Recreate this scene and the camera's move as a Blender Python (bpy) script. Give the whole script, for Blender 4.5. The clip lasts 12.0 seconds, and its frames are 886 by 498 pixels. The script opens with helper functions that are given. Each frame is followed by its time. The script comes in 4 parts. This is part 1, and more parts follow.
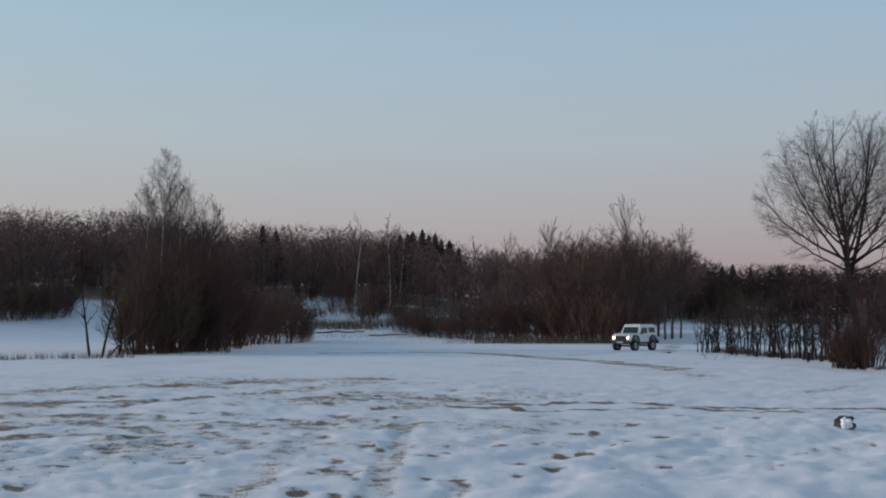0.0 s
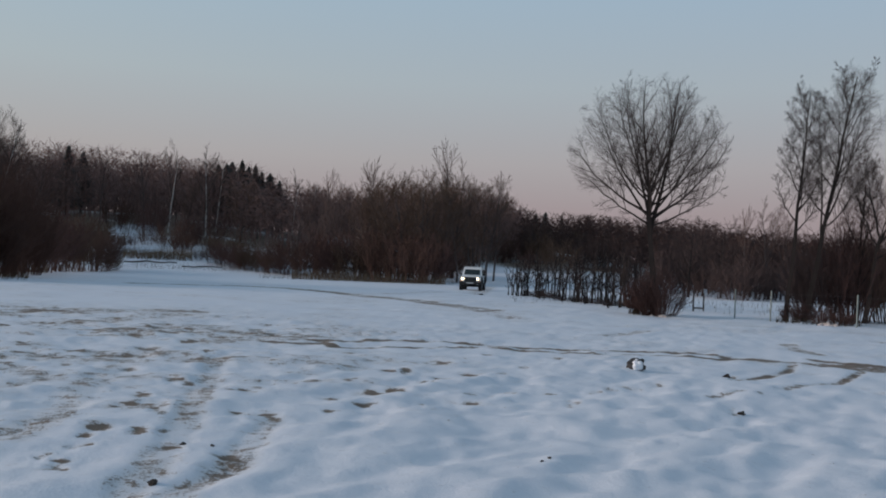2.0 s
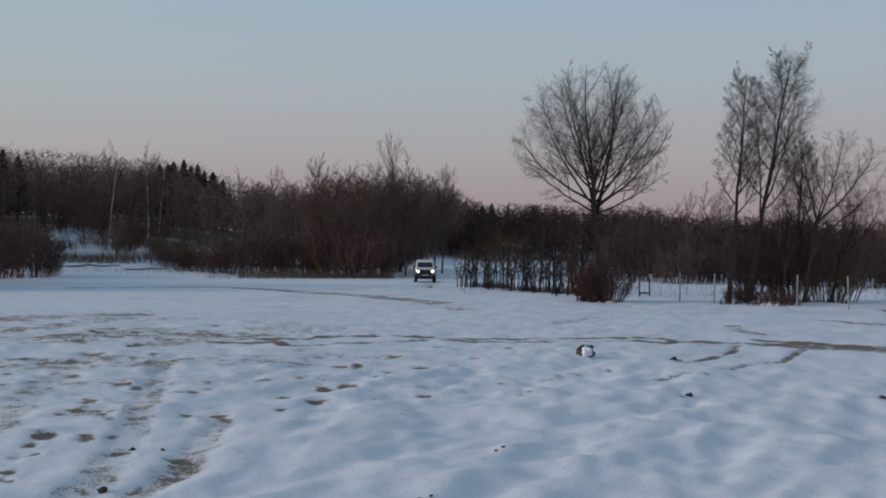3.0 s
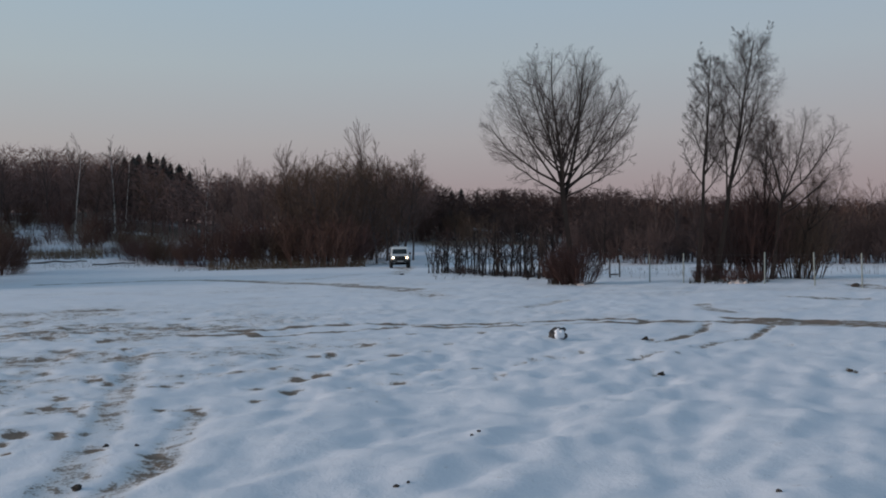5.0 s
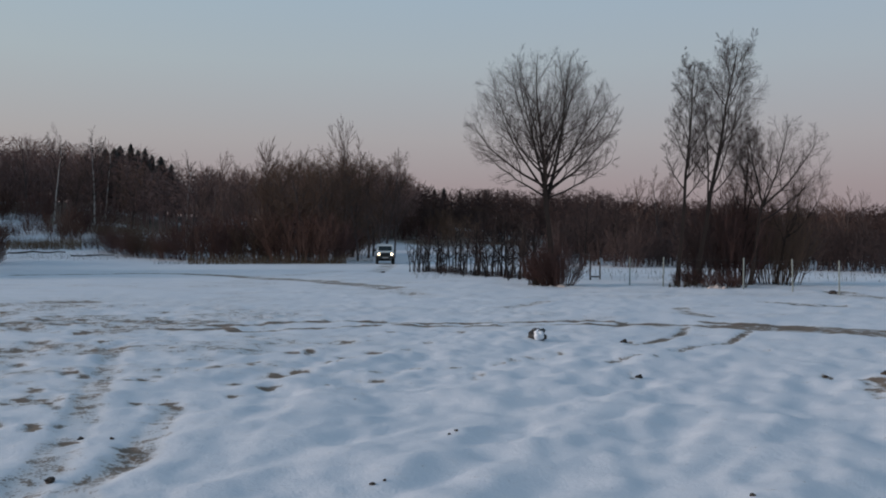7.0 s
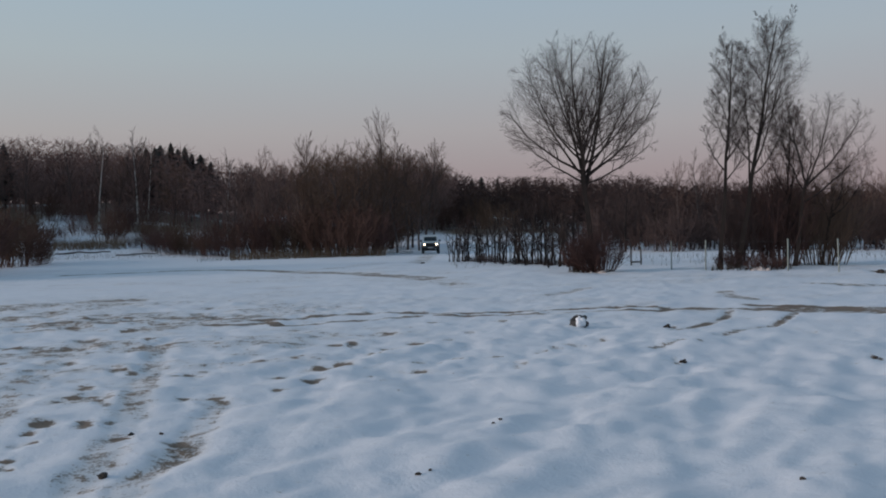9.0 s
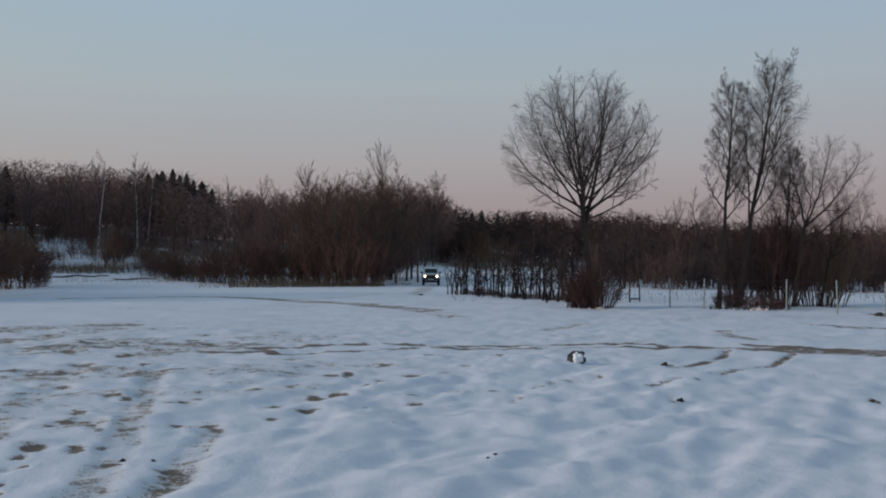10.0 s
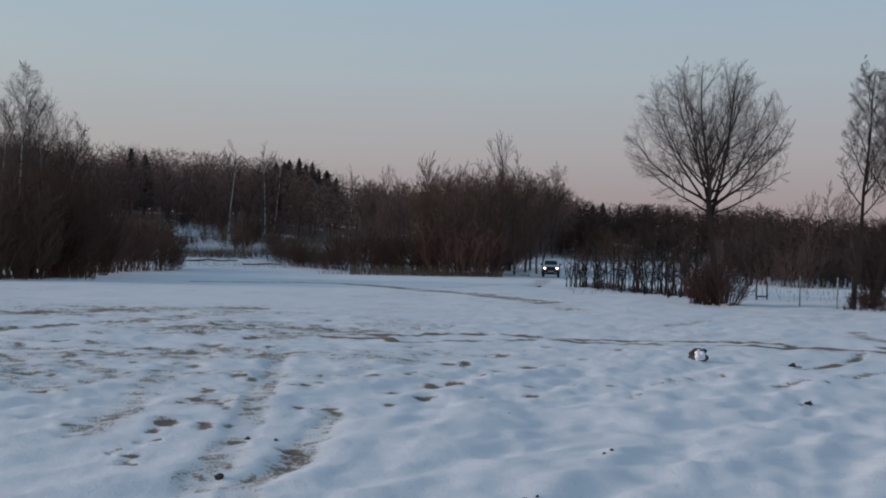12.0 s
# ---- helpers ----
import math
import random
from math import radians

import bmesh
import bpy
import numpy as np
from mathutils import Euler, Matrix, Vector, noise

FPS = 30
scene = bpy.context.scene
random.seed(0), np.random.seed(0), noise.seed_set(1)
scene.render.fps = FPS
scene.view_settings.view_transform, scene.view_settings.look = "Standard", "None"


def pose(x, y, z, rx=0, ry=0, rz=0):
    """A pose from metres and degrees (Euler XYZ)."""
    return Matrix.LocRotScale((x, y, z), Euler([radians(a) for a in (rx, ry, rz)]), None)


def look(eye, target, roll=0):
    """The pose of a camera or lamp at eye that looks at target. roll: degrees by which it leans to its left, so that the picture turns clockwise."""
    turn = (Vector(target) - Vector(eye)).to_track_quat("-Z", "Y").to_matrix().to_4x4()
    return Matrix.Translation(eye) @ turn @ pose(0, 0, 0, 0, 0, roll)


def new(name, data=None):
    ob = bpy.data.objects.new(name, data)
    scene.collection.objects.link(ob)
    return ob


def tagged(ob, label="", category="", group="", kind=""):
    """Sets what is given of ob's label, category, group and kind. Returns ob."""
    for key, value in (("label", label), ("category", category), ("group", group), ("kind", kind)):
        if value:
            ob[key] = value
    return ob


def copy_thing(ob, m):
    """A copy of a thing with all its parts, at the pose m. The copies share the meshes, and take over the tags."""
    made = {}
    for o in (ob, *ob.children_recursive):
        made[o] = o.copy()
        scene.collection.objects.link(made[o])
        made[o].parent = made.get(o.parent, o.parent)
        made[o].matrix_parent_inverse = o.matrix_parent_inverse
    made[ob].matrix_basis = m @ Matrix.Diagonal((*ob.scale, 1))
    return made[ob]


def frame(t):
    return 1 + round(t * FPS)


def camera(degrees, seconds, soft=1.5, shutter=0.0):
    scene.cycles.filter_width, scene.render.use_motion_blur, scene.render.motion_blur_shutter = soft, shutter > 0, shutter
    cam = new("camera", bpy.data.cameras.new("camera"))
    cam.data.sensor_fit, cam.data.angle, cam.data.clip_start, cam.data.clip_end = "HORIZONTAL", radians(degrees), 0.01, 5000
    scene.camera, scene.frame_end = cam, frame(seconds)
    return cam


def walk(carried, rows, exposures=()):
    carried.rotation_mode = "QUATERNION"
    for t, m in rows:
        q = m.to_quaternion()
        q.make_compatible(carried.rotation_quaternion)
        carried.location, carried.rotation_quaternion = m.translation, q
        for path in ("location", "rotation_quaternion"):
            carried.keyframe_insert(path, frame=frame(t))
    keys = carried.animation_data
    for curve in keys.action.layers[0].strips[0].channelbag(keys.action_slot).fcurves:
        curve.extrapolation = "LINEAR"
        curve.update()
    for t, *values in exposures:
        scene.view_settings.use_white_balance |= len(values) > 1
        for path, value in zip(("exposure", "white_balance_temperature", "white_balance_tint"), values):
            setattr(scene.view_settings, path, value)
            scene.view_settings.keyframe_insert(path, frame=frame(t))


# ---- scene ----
EYE = 1.75
cam = camera(51.69, 12.0, soft=1.9)
PATH = [
    (0.0, pose(0, 0, EYE, 94.50, -0.00, -0.00)),
    (0.5, pose(0, 0, EYE, 94.01, 1.60, 0.27)),
    (1.0, pose(0, 0, EYE, 92.73, 0.85, -1.42)),
    (1.5, pose(0, 0, EYE, 90.74, -0.38, -3.96)),
    (2.0, pose(0, 0, EYE, 90.84, -2.35, -11.32)),
    (2.5, pose(0, 0, EYE, 90.94, -1.79, -13.77)),
    (3.0, pose(0, 0, EYE, 90.49, -0.45, -14.57)),
    (3.2, pose(0, 0, EYE, 90.69, -0.07, -15.44)),
    (4.8, pose(0, 0, EYE, 90.05, 0.90, -17.20)),
    (5.0, pose(0, 0, EYE, 89.63, 1.05, -16.40)),
    (5.5, pose(0, 0, EYE, 90.13, 1.07, -16.56)),
    (6.0, pose(0, 0, EYE, 91.17, -0.88, -18.42)),
    (6.5, pose(0, 0, EYE, 90.77, -1.81, -22.67)),
    (7.0, pose(0, 0, EYE, 89.55, -0.20, -17.55)),
    (7.2, pose(0, 0, EYE, 88.88, 1.02, -15.70)),
    (8.8, pose(0, 0, EYE, 88.65, 1.13, -15.07)),
    (9.0, pose(0, 0, EYE, 88.94, 1.42, -15.12)),
    (9.5, pose(0, 0, EYE, 89.16, 1.22, -15.38)),
    (10.0, pose(0, 0, EYE, 90.96, 0.02, -15.18)),
    (10.5, pose(0, 0, EYE, 95.52, 2.26, -5.97)),
    (11.0, pose(0, 0, EYE, 92.75, 2.91, -0.08)),
    (11.5, pose(0, 0, EYE, 90.34, 0.30, -4.08)),
    (12.0, pose(0, 0, EYE, 90.31, -1.21, -7.75)),
]
walk(cam, PATH, [(0.0, 0.10), (1.0, 0.06), (2.0, 0.0), (5.0, -0.03), (10.0, -0.03), (10.5, 0.04), (12.0, 0.0)])

# ---- light: clear dusk sky, the sun just under the trees behind the camera ----
scene.view_settings.exposure = 0.0
SUN_AZ, SUN_EL = 278.0, 6.0
world = bpy.data.worlds.new("dusk_sky")
scene.world = world
world.use_nodes = True
wn, wl = world.node_tree.nodes, world.node_tree.links
wn.clear()
w_out = wn.new("ShaderNodeOutputWorld")
w_bg = wn.new("ShaderNodeBackground")
w_sky = wn.new("ShaderNodeTexSky")
w_sky.sky_type, w_sky.sun_disc = "NISHITA", False
w_sky.sun_elevation, w_sky.sun_rotation = radians(SUN_EL), radians(SUN_AZ)
w_co = wn.new("ShaderNodeTexCoord")
w_sep = wn.new("ShaderNodeSeparateXYZ")
w_ramp = wn.new("ShaderNodeValToRGB")
w_scale = wn.new("ShaderNodeVectorMath")
w_scale.operation = "SCALE"
w_scale.inputs["Scale"].default_value = 0.015
w_mix = wn.new("ShaderNodeMix")
w_mix.data_type, w_mix.blend_type = "RGBA", "ADD"
w_mix.inputs["Factor"].default_value = 1.0
SKY = [(0.0, (0.262, 0.205, 0.240)), (0.06, (0.330, 0.264, 0.286)), (0.11, (0.374, 0.338, 0.352)),
       (0.19, (0.372, 0.410, 0.444)), (0.30, (0.325, 0.425, 0.520)), (0.55, (0.19, 0.28, 0.39)), (1.0, (0.11, 0.175, 0.265))]
el = w_ramp.color_ramp.elements
while len(el) < len(SKY):
    el.new(0.5)
for e, (p, c) in zip(el, SKY):
    e.position, e.color = p, (*c, 1)
wl.new(w_co.outputs["Generated"], w_sep.inputs[0])
wl.new(w_sep.outputs["Z"], w_ramp.inputs[0])
wl.new(w_sky.outputs[0], w_scale.inputs[0])
wl.new(w_ramp.outputs[0], w_mix.inputs["A"])
wl.new(w_scale.outputs[0], w_mix.inputs["B"])
w_west = wn.new("ShaderNodeMapRange")
w_west.inputs["From Min"].default_value, w_west.inputs["From Max"].default_value = -1.0, 1.0
w_west.clamp = True
w_tone = wn.new("ShaderNodeMix")
w_tone.data_type = "RGBA"
w_tone.inputs["A"].default_value, w_tone.inputs["B"].default_value = (1.05, 1.09, 1.05, 1), (0.91, 0.93, 0.98, 1)
w_mul = wn.new("ShaderNodeMix")
w_mul.data_type, w_mul.blend_type = "RGBA", "MULTIPLY"
w_mul.inputs["Factor"].default_value = 1.0
wl.new(w_sep.outputs["X"], w_west.inputs["Value"])
wl.new(w_west.outputs[0], w_tone.inputs["Factor"])
wl.new(w_mix.outputs["Result"], w_mul.inputs["A"])
wl.new(w_tone.outputs["Result"], w_mul.inputs["B"])
wl.new(w_mul.outputs["Result"], w_bg.inputs["Color"])
wl.new(w_bg.outputs[0], w_out.inputs[0])

sun_data = bpy.data.lights.new("sun", "SUN")
sun_data.energy, sun_data.angle, sun_data.color = 1.9, radians(18), (1.0, 0.84, 0.78)
sun = new("sun", sun_data)
sun.matrix_world = look((30 * math.sin(radians(SUN_AZ)), 30 * math.cos(radians(SUN_AZ)), 30 * math.tan(radians(13))), (0, 0, 0))


# ---- materials ----
def material(name, colour, colour2, scale=8.0, rough=0.8, bump=0.3, spec=0.3, metal=0.0, fine=60.0, dist=0.01):
    m = bpy.data.materials.new(name)
    m.use_nodes = True
    n, l = m.node_tree.nodes, m.node_tree.links
    b = n["Principled BSDF"]
    b.inputs["Roughness"].default_value = rough
    b.inputs["Metallic"].default_value = metal
    b.inputs["Specular IOR Level"].default_value = spec
    co = n.new("ShaderNodeTexCoord")
    big = n.new("ShaderNodeTexNoise")
    big.inputs["Scale"].default_value, big.inputs["Detail"].default_value = scale, 5
    small = n.new("ShaderNodeTexNoise")
    small.inputs["Scale"].default_value, small.inputs["Detail"].default_value = fine, 4
    add = n.new("ShaderNodeMath")
    add.operation = "MULTIPLY_ADD"
    add.inputs[1].default_value, add.inputs[2].default_value = 0.5, -0.05
    mix = n.new("ShaderNodeMix")
    mix.data_type = "RGBA"
    mix.inputs["A"].default_value, mix.inputs["B"].default_value = (*colour, 1), (*colour2, 1)
    tot = n.new("ShaderNodeMath")
    tot.operation = "MULTIPLY_ADD"
    tot.inputs[1].default_value = 0.8
    l.new(co.outputs["Object"], big.inputs["Vector"])
    l.new(co.outputs["Object"], small.inputs["Vector"])
    l.new(small.outputs["Fac"], add.inputs[0])
    l.new(big.outputs["Fac"], tot.inputs[0])
    l.new(add.outputs[0], tot.inputs[2])
    l.new(tot.outputs[0], mix.inputs["Factor"])
    l.new(mix.outputs["Result"], b.inputs["Base Color"])
    if bump:
        bp = n.new("ShaderNodeBump")
        bp.inputs["Strength"].default_value, bp.inputs["Distance"].default_value = bump, dist
        l.new(small.outputs["Fac"], bp.inputs["Height"])
        l.new(bp.outputs[0], b.inputs["Normal"])
    return m


def vary(m, amount):
    """Lets each object's own random number lighten or darken the material a little."""
    n, l = m.node_tree.nodes, m.node_tree.links
    b = n["Principled BSDF"]
    src = b.inputs["Base Color"].links[0].from_socket
    info = n.new("ShaderNodeObjectInfo")
    hsv = n.new("ShaderNodeHueSaturation")
    mp = n.new("ShaderNodeMapRange")
    mp.inputs["To Min"].default_value, mp.inputs["To Max"].default_value = 1 - amount, 1 + amount
    l.new(info.outputs["Random"], mp.inputs["Value"])
    l.new(mp.outputs[0], hsv.inputs["Value"])
    l.new(src, hsv.inputs["Color"])
    l.new(hsv.outputs[0], b.inputs["Base Color"])
    return m


# paler bark for trees at the wood's edge: distance haze put into the colour
HAZY_BARK = material("hazy_grey_bark", (0.055, 0.044, 0.041), (0.120, 0.095, 0.088), 3, 0.9, 0.5, 0.2)
BARK = material("dark_bark", (0.015, 0.012, 0.011), (0.040, 0.031, 0.028), 3, 0.9, 0.5, 0.2)
TWIG = vary(material("grey_brown_twigs", (0.085, 0.055, 0.048), (0.150, 0.100, 0.086), 1.5, 0.9, 0, 0.2), 0.25)
TWIG_RED = vary(material("red_brown_twigs", (0.070, 0.039, 0.031), (0.125, 0.071, 0.055), 1.2, 0.9, 0, 0.2), 0.2)
TWIG_OLIVE = vary(material("olive_brown_twigs", (0.076, 0.048, 0.034), (0.140, 0.090, 0.064), 1.2, 0.9, 0, 0.2), 0.2)
TWIG_PURPLE = vary(material("dark_red_twigs", (0.066, 0.037, 0.033), (0.130, 0.074, 0.064), 1.5, 0.9, 0, 0.2), 0.2)
# shade of the eastern woods put into the colour; the hedge shares it
TWIG_DARK = vary(material("dark_and_shaded_twigs", (0.052, 0.036, 0.034), (0.104, 0.072, 0.066), 1.5, 0.9, 0, 0.2), 0.2)
TWIG_BLACK = vary(material("black_brown_twigs", (0.030, 0.022, 0.021), (0.064, 0.048, 0.045), 1.5, 0.9, 0, 0.2), 0.15)
TWIG_PALE = vary(material("pale_birch_twigs", (0.050, 0.037, 0.033), (0.098, 0.074, 0.066), 1.2, 0.9, 0, 0.2), 0.2)
BIRCH_BARK = material("birch_bark", (0.30, 0.27, 0.25), (0.66, 0.62, 0.58), 2.5, 0.8, 0.3, 0.3)
NEEDLE = vary(material("spruce_needles", (0.075, 0.076, 0.072), (0.130, 0.128, 0.118), 2, 0.9, 0, 0.2), 0.2)
# same woods in two colours: shade put into the eastern, haze into the western
SHADED_WOODS = material("far_woods_shaded", (0.052, 0.034, 0.031), (0.094, 0.063, 0.057), 0.12, 0.95, 0, 0.1)
HAZY_WOODS = material("far_woods", (0.165, 0.105, 0.094), (0.270, 0.178, 0.158), 0.12, 0.95, 0, 0.1)
REED = material("dry_reed", (0.120, 0.080, 0.052), (0.220, 0.155, 0.104), 1.2, 0.9, 0, 0.2)
GRASS = material("dead_grass", (0.055, 0.042, 0.03), (0.13, 0.097, 0.066), 1.2, 0.9, 0, 0.2)
SOIL = material("wet_soil", (0.022, 0.019, 0.018), (0.065, 0.052, 0.042), 9, 0.85, 0.8, 0.3)
SNOWCAP = material("snow_cap", (0.78, 0.81, 0.86), (0.86, 0.88, 0.91), 6, 0.75, 0.4, 0.3)
STONE = material("dark_stone", (0.025, 0.024, 0.025), (0.085, 0.078, 0.074), 9, 0.85, 0.7, 0.3)
POSTM = material("grey_green_post", (0.16, 0.185, 0.17), (0.28, 0.31, 0.29), 4, 0.7, 0.3, 0.3)
OLDWOOD = material("dark_old_wood", (0.04, 0.034, 0.03), (0.10, 0.085, 0.075), 5, 0.85, 0.5, 0.2)
WIRE = material("grey_wire", (0.16, 0.16, 0.16), (0.28, 0.28, 0.28), 5, 0.5, 0, 0.5, 0.8)


def snow_material():
    m = bpy.data.materials.new("snow_field")
    m.use_nodes = True
    n, l = m.node_tree.nodes, m.node_tree.links
    b = n["Principled BSDF"]
    b.inputs["Specular IOR Level"].default_value = 0.25
    co = n.new("ShaderNodeTexCoord")
    att = n.new("ShaderNodeAttribute")
    att.attribute_name = "soil"

    def noise_node(scale, detail, rough=0.6):
        k = n.new("ShaderNodeTexNoise")
        k.inputs["Scale"].default_value, k.inputs["Detail"].default_value, k.inputs["Roughness"].default_value = scale, detail, rough
        l.new(co.outputs["Object"], k.inputs["Vector"])
        return k

    def maths(op, a, b2, c=None):
        k = n.new("ShaderNodeMath")
        k.operation = op
        for i, v in enumerate((a, b2, c)):
            if v is None:
                continue
            if isinstance(v, (int, float)):
                k.inputs[i].default_value = v
            else:
                l.new(v, k.inputs[i])
        return k.outputs[0]

    def blend(f, a, b2):
        k = n.new("ShaderNodeMix")
        k.data_type = "RGBA"
        l.new(f, k.inputs["Factor"])
        for s, v in (("A", a), ("B", b2)):
            if isinstance(v, tuple):
                k.inputs[s].default_value = (*v, 1)
            else:
                l.new(v, k.inputs[s])
        return k.outputs["Result"]

    broad, mid, fine = noise_node(0.35, 4), noise_node(5.0, 6, 0.7), noise_node(38.0, 4)
    snow = blend(maths("MULTIPLY_ADD", mid.outputs["Fac"], 0.6, maths("MULTIPLY_ADD", broad.outputs["Fac"], 0.9, -0.25)), (0.735, 0.765, 0.815), (0.895, 0.895, 0.91))
    soil = blend(mid.outputs["Fac"], (0.085, 0.060, 0.045), (0.32, 0.235, 0.170))
    raw = maths("MULTIPLY_ADD", maths("SUBTRACT", mid.outputs["Fac"], 0.5), 1.6, att.outputs["Fac"])
    raw = maths("MULTIPLY_ADD", maths("SUBTRACT", fine.outputs["Fac"], 0.5), 0.9, raw)
    mask = n.new("ShaderNodeMapRange")
    mask.interpolation_type = "SMOOTHSTEP"
    mask.inputs["From Min"].default_value, mask.inputs["From Max"].default_value = 0.26, 0.56
    l.new(raw, mask.inputs["Value"])
    dirty = n.new("ShaderNodeMapRange")
    dirty.inputs["From Min"].default_value, dirty.inputs["From Max"].default_value = 0.02, 0.45
    dirty.inputs["To Max"].default_value = 0.38
    l.new(maths("MULTIPLY_ADD", maths("SUBTRACT", mid.outputs["Fac"], 0.5), 0.5, att.outputs["Fac"]), dirty.inputs["Value"])
    snow = blend(dirty.outputs[0], snow, (0.52, 0.46, 0.38))
    l.new(blend(mask.outputs[0], snow, soil), b.inputs["Base Color"])
    b.inputs["Roughness"].default_value = 0.7
    b1 = n.new("ShaderNodeBump")
    b1.inputs["Strength"].default_value, b1.inputs["Distance"].default_value = 0.5, 0.03
    l.new(mid.outputs["Fac"], b1.inputs["Height"])
    b2 = n.new("ShaderNodeBump")
    b2.inputs["Strength"].default_value, b2.inputs["Distance"].default_value = 0.35, 0.008
    l.new(fine.outputs["Fac"], b2.inputs["Height"])
    l.new(b1.outputs[0], b2.inputs["Normal"])
    l.new(b2.outputs[0], b.inputs["Normal"])
    return m


SNOW = snow_material()


# ---- mesh helpers ----
def link_mesh(name, verts, faces, mat, parent=None, label="", smooth=False):
    me = bpy.data.meshes.new(name)
    me.from_pydata(verts.tolist() if hasattr(verts, "tolist") else verts, [], faces.tolist() if hasattr(faces, "tolist") else faces)
    me.materials.append(mat)
    if smooth:
        me.polygons.foreach_set("use_smooth", [True] * len(me.polygons))
    ob = new(name, me)
    ob.parent = parent
    return tagged(ob, label)


def part(name, bm, mat, parent, label=""):
    me = bpy.data.meshes.new(name)
    bm.to_mesh(me)
    bm.free()
    me.materials.append(mat)
    ob = new(name, me)
    ob.parent = parent
    return tagged(ob, label)


def thing(name, m, label, category, group=""):
    ob = new(name)
    ob.matrix_basis = m
    return tagged(ob, label, category, group)


# ---- ground ----
TABLE = np.random.RandomState(4).rand(256, 256)


def value_noise(x, y):
    xi, yi = np.floor(x).astype(int), np.floor(y).astype(int)
    fx, fy = x - xi, y - yi
    fx, fy = fx * fx * (3 - 2 * fx), fy * fy * (3 - 2 * fy)
    a, b = TABLE[xi % 256, yi % 256], TABLE[(xi + 1) % 256, yi % 256]
    c, d = TABLE[xi % 256, (yi + 1) % 256], TABLE[(xi + 1) % 256, (yi + 1) % 256]
    return (a * (1 - fx) + b * fx) * (1 - fy) + (c * (1 - fx) + d * fx) * fy - 0.5


def ease(a, b, v):
    t = np.clip((v - a) / (b - a), 0, 1)
    return t * t * (3 - 2 * t)


RISE = [(-180, 4), (-60, 6), (-25, 7), (-4, 7.5), (2, 5.5), (10, 4.5), (18, 4.2), (25, 3), (36, 1.4), (60, 1), (180, 4)]


def lay(x, y):
    """The lie of the land: a flat field, a shallow dip before the woods, and the wooded rise."""
    r, az = np.hypot(x, y), np.degrees(np.arctan2(x, y))
    top = np.interp(az, [a for a, _ in RISE], [h for _, h in RISE])
    dip = -0.20 * ease(51, 64, r) * (1 - ease(88, 104, r))
    return dip + top * ease(88, 150, r) + ease(60, 90, r) * 0.25 * value_noise(x / 9, y / 9)


# worn wheel tracks: points in plan, width, how much soil shows, depth
TRACKS = []


def rut(points, width, amount, depth):
    TRACKS.append((points, width, amount, depth))


# across the far side of the field and up to the lane
rut([(-6.3, 50.4), (-4.0, 51.2), (-1.4, 52.2), (1.3, 50.4), (3.8, 47.2), (4.6, 44.2), (5.4, 42.1), (6.6, 40.9), (7.3, 38.2), (8.1, 36.2), (8.5, 33.9)], 0.85, 0.62, 0.02)
rut([(4.8, 46.3), (6.8, 48.2), (10.1, 52.6), (12.6, 56.9)], 0.7, 0.32, 0.01)
rut([(8.4, 33.5), (8.3, 30.1), (8.4, 28.3)], 0.7, 0.32, 0.01)
# broad worn bands on the well-used side
rut([(-10.0, 23.6), (-8.8, 24.6), (-7.5, 25.4), (-6.3, 26.6), (-4.3, 26.9), (-3.2, 28.2), (-2.0, 28.2)], 0.95, 0.5, 0.02)
rut([(-5.0, 22.3), (-4.0, 23.0), (-3.1, 25.0), (-2.3, 26.1)], 0.8, 0.42, 0.02)
rut([(-8.5, 19.6), (-7.7, 20.0), (-6.6, 20.1), (-5.8, 20.8), (-5.1, 21.8), (-4.6, 22.3)], 0.29, 0.6, 0.02)
rut([(-7.2, 18.7), (-6.8, 18.9), (-6.2, 20.3)], 0.24, 0.57, 0.018)
rut([(-7.4, 14.4), (-7.1, 14.9), (-6.7, 15.2), (-6.3, 15.7), (-5.6, 15.7), (-4.8, 15.0), (-3.9, 14.6), (-3.19, 13.61), (-2.72, 13.00)], 0.32, 0.55, 0.02)
rut([(-7.1, 13.9), (-6.7, 13.9), (-6.1, 14.1), (-5.0, 13.9), (-4.0, 13.6)], 0.32, 0.55, 0.02)
# the pair of ruts that crosses the middle and widens into a soil road
rut([(1.1, 19.7), (2.1, 19.6), (2.4, 19.9), (3.1, 20.1), (3.6, 20.0), (4.5, 19.7), (5.0, 19.4), (5.7, 19.0), (6.8, 18.9), (8.0, 18.7), (9.3, 18.5), (9.8, 17.9), (10.5, 17.2), (10.9, 17.0), (11.5, 16.5)], 0.19, 0.92, 0.018)
rut([(11.6, 17.5), (12.2, 16.8), (13.0, 16.1), (14.2, 14.9), (15.5, 13.7), (16.5, 12.8)], 0.22, 0.87, 0.018)
rut([(0.2, 19.1), (0.8, 18.8), (1.3, 19.1), (1.5, 18.3), (2.2, 18.3), (2.9, 18.4), (3.6, 18.7), (4.4, 18.9), (5.4, 18.6), (6.2, 18.2), (7.1, 17.9), (8.3, 17.9), (9.4, 17.5), (10.3, 17.0)], 0.18, 0.87, 0.018)
rut([(9.6, 17.6), (10.6, 17.3), (11.5, 16.0), (12.7, 14.8), (13.3, 13.9), (13.7, 13.0), (14.2, 12.5), (14.9, 11.5)], 0.18, 0.87, 0.018)
rut([(11.5, 16.5), (12.7, 15.7), (13.7, 14.4), (14.8, 13.0), (15.7, 12.2)], 0.55, 0.74, 0.02)
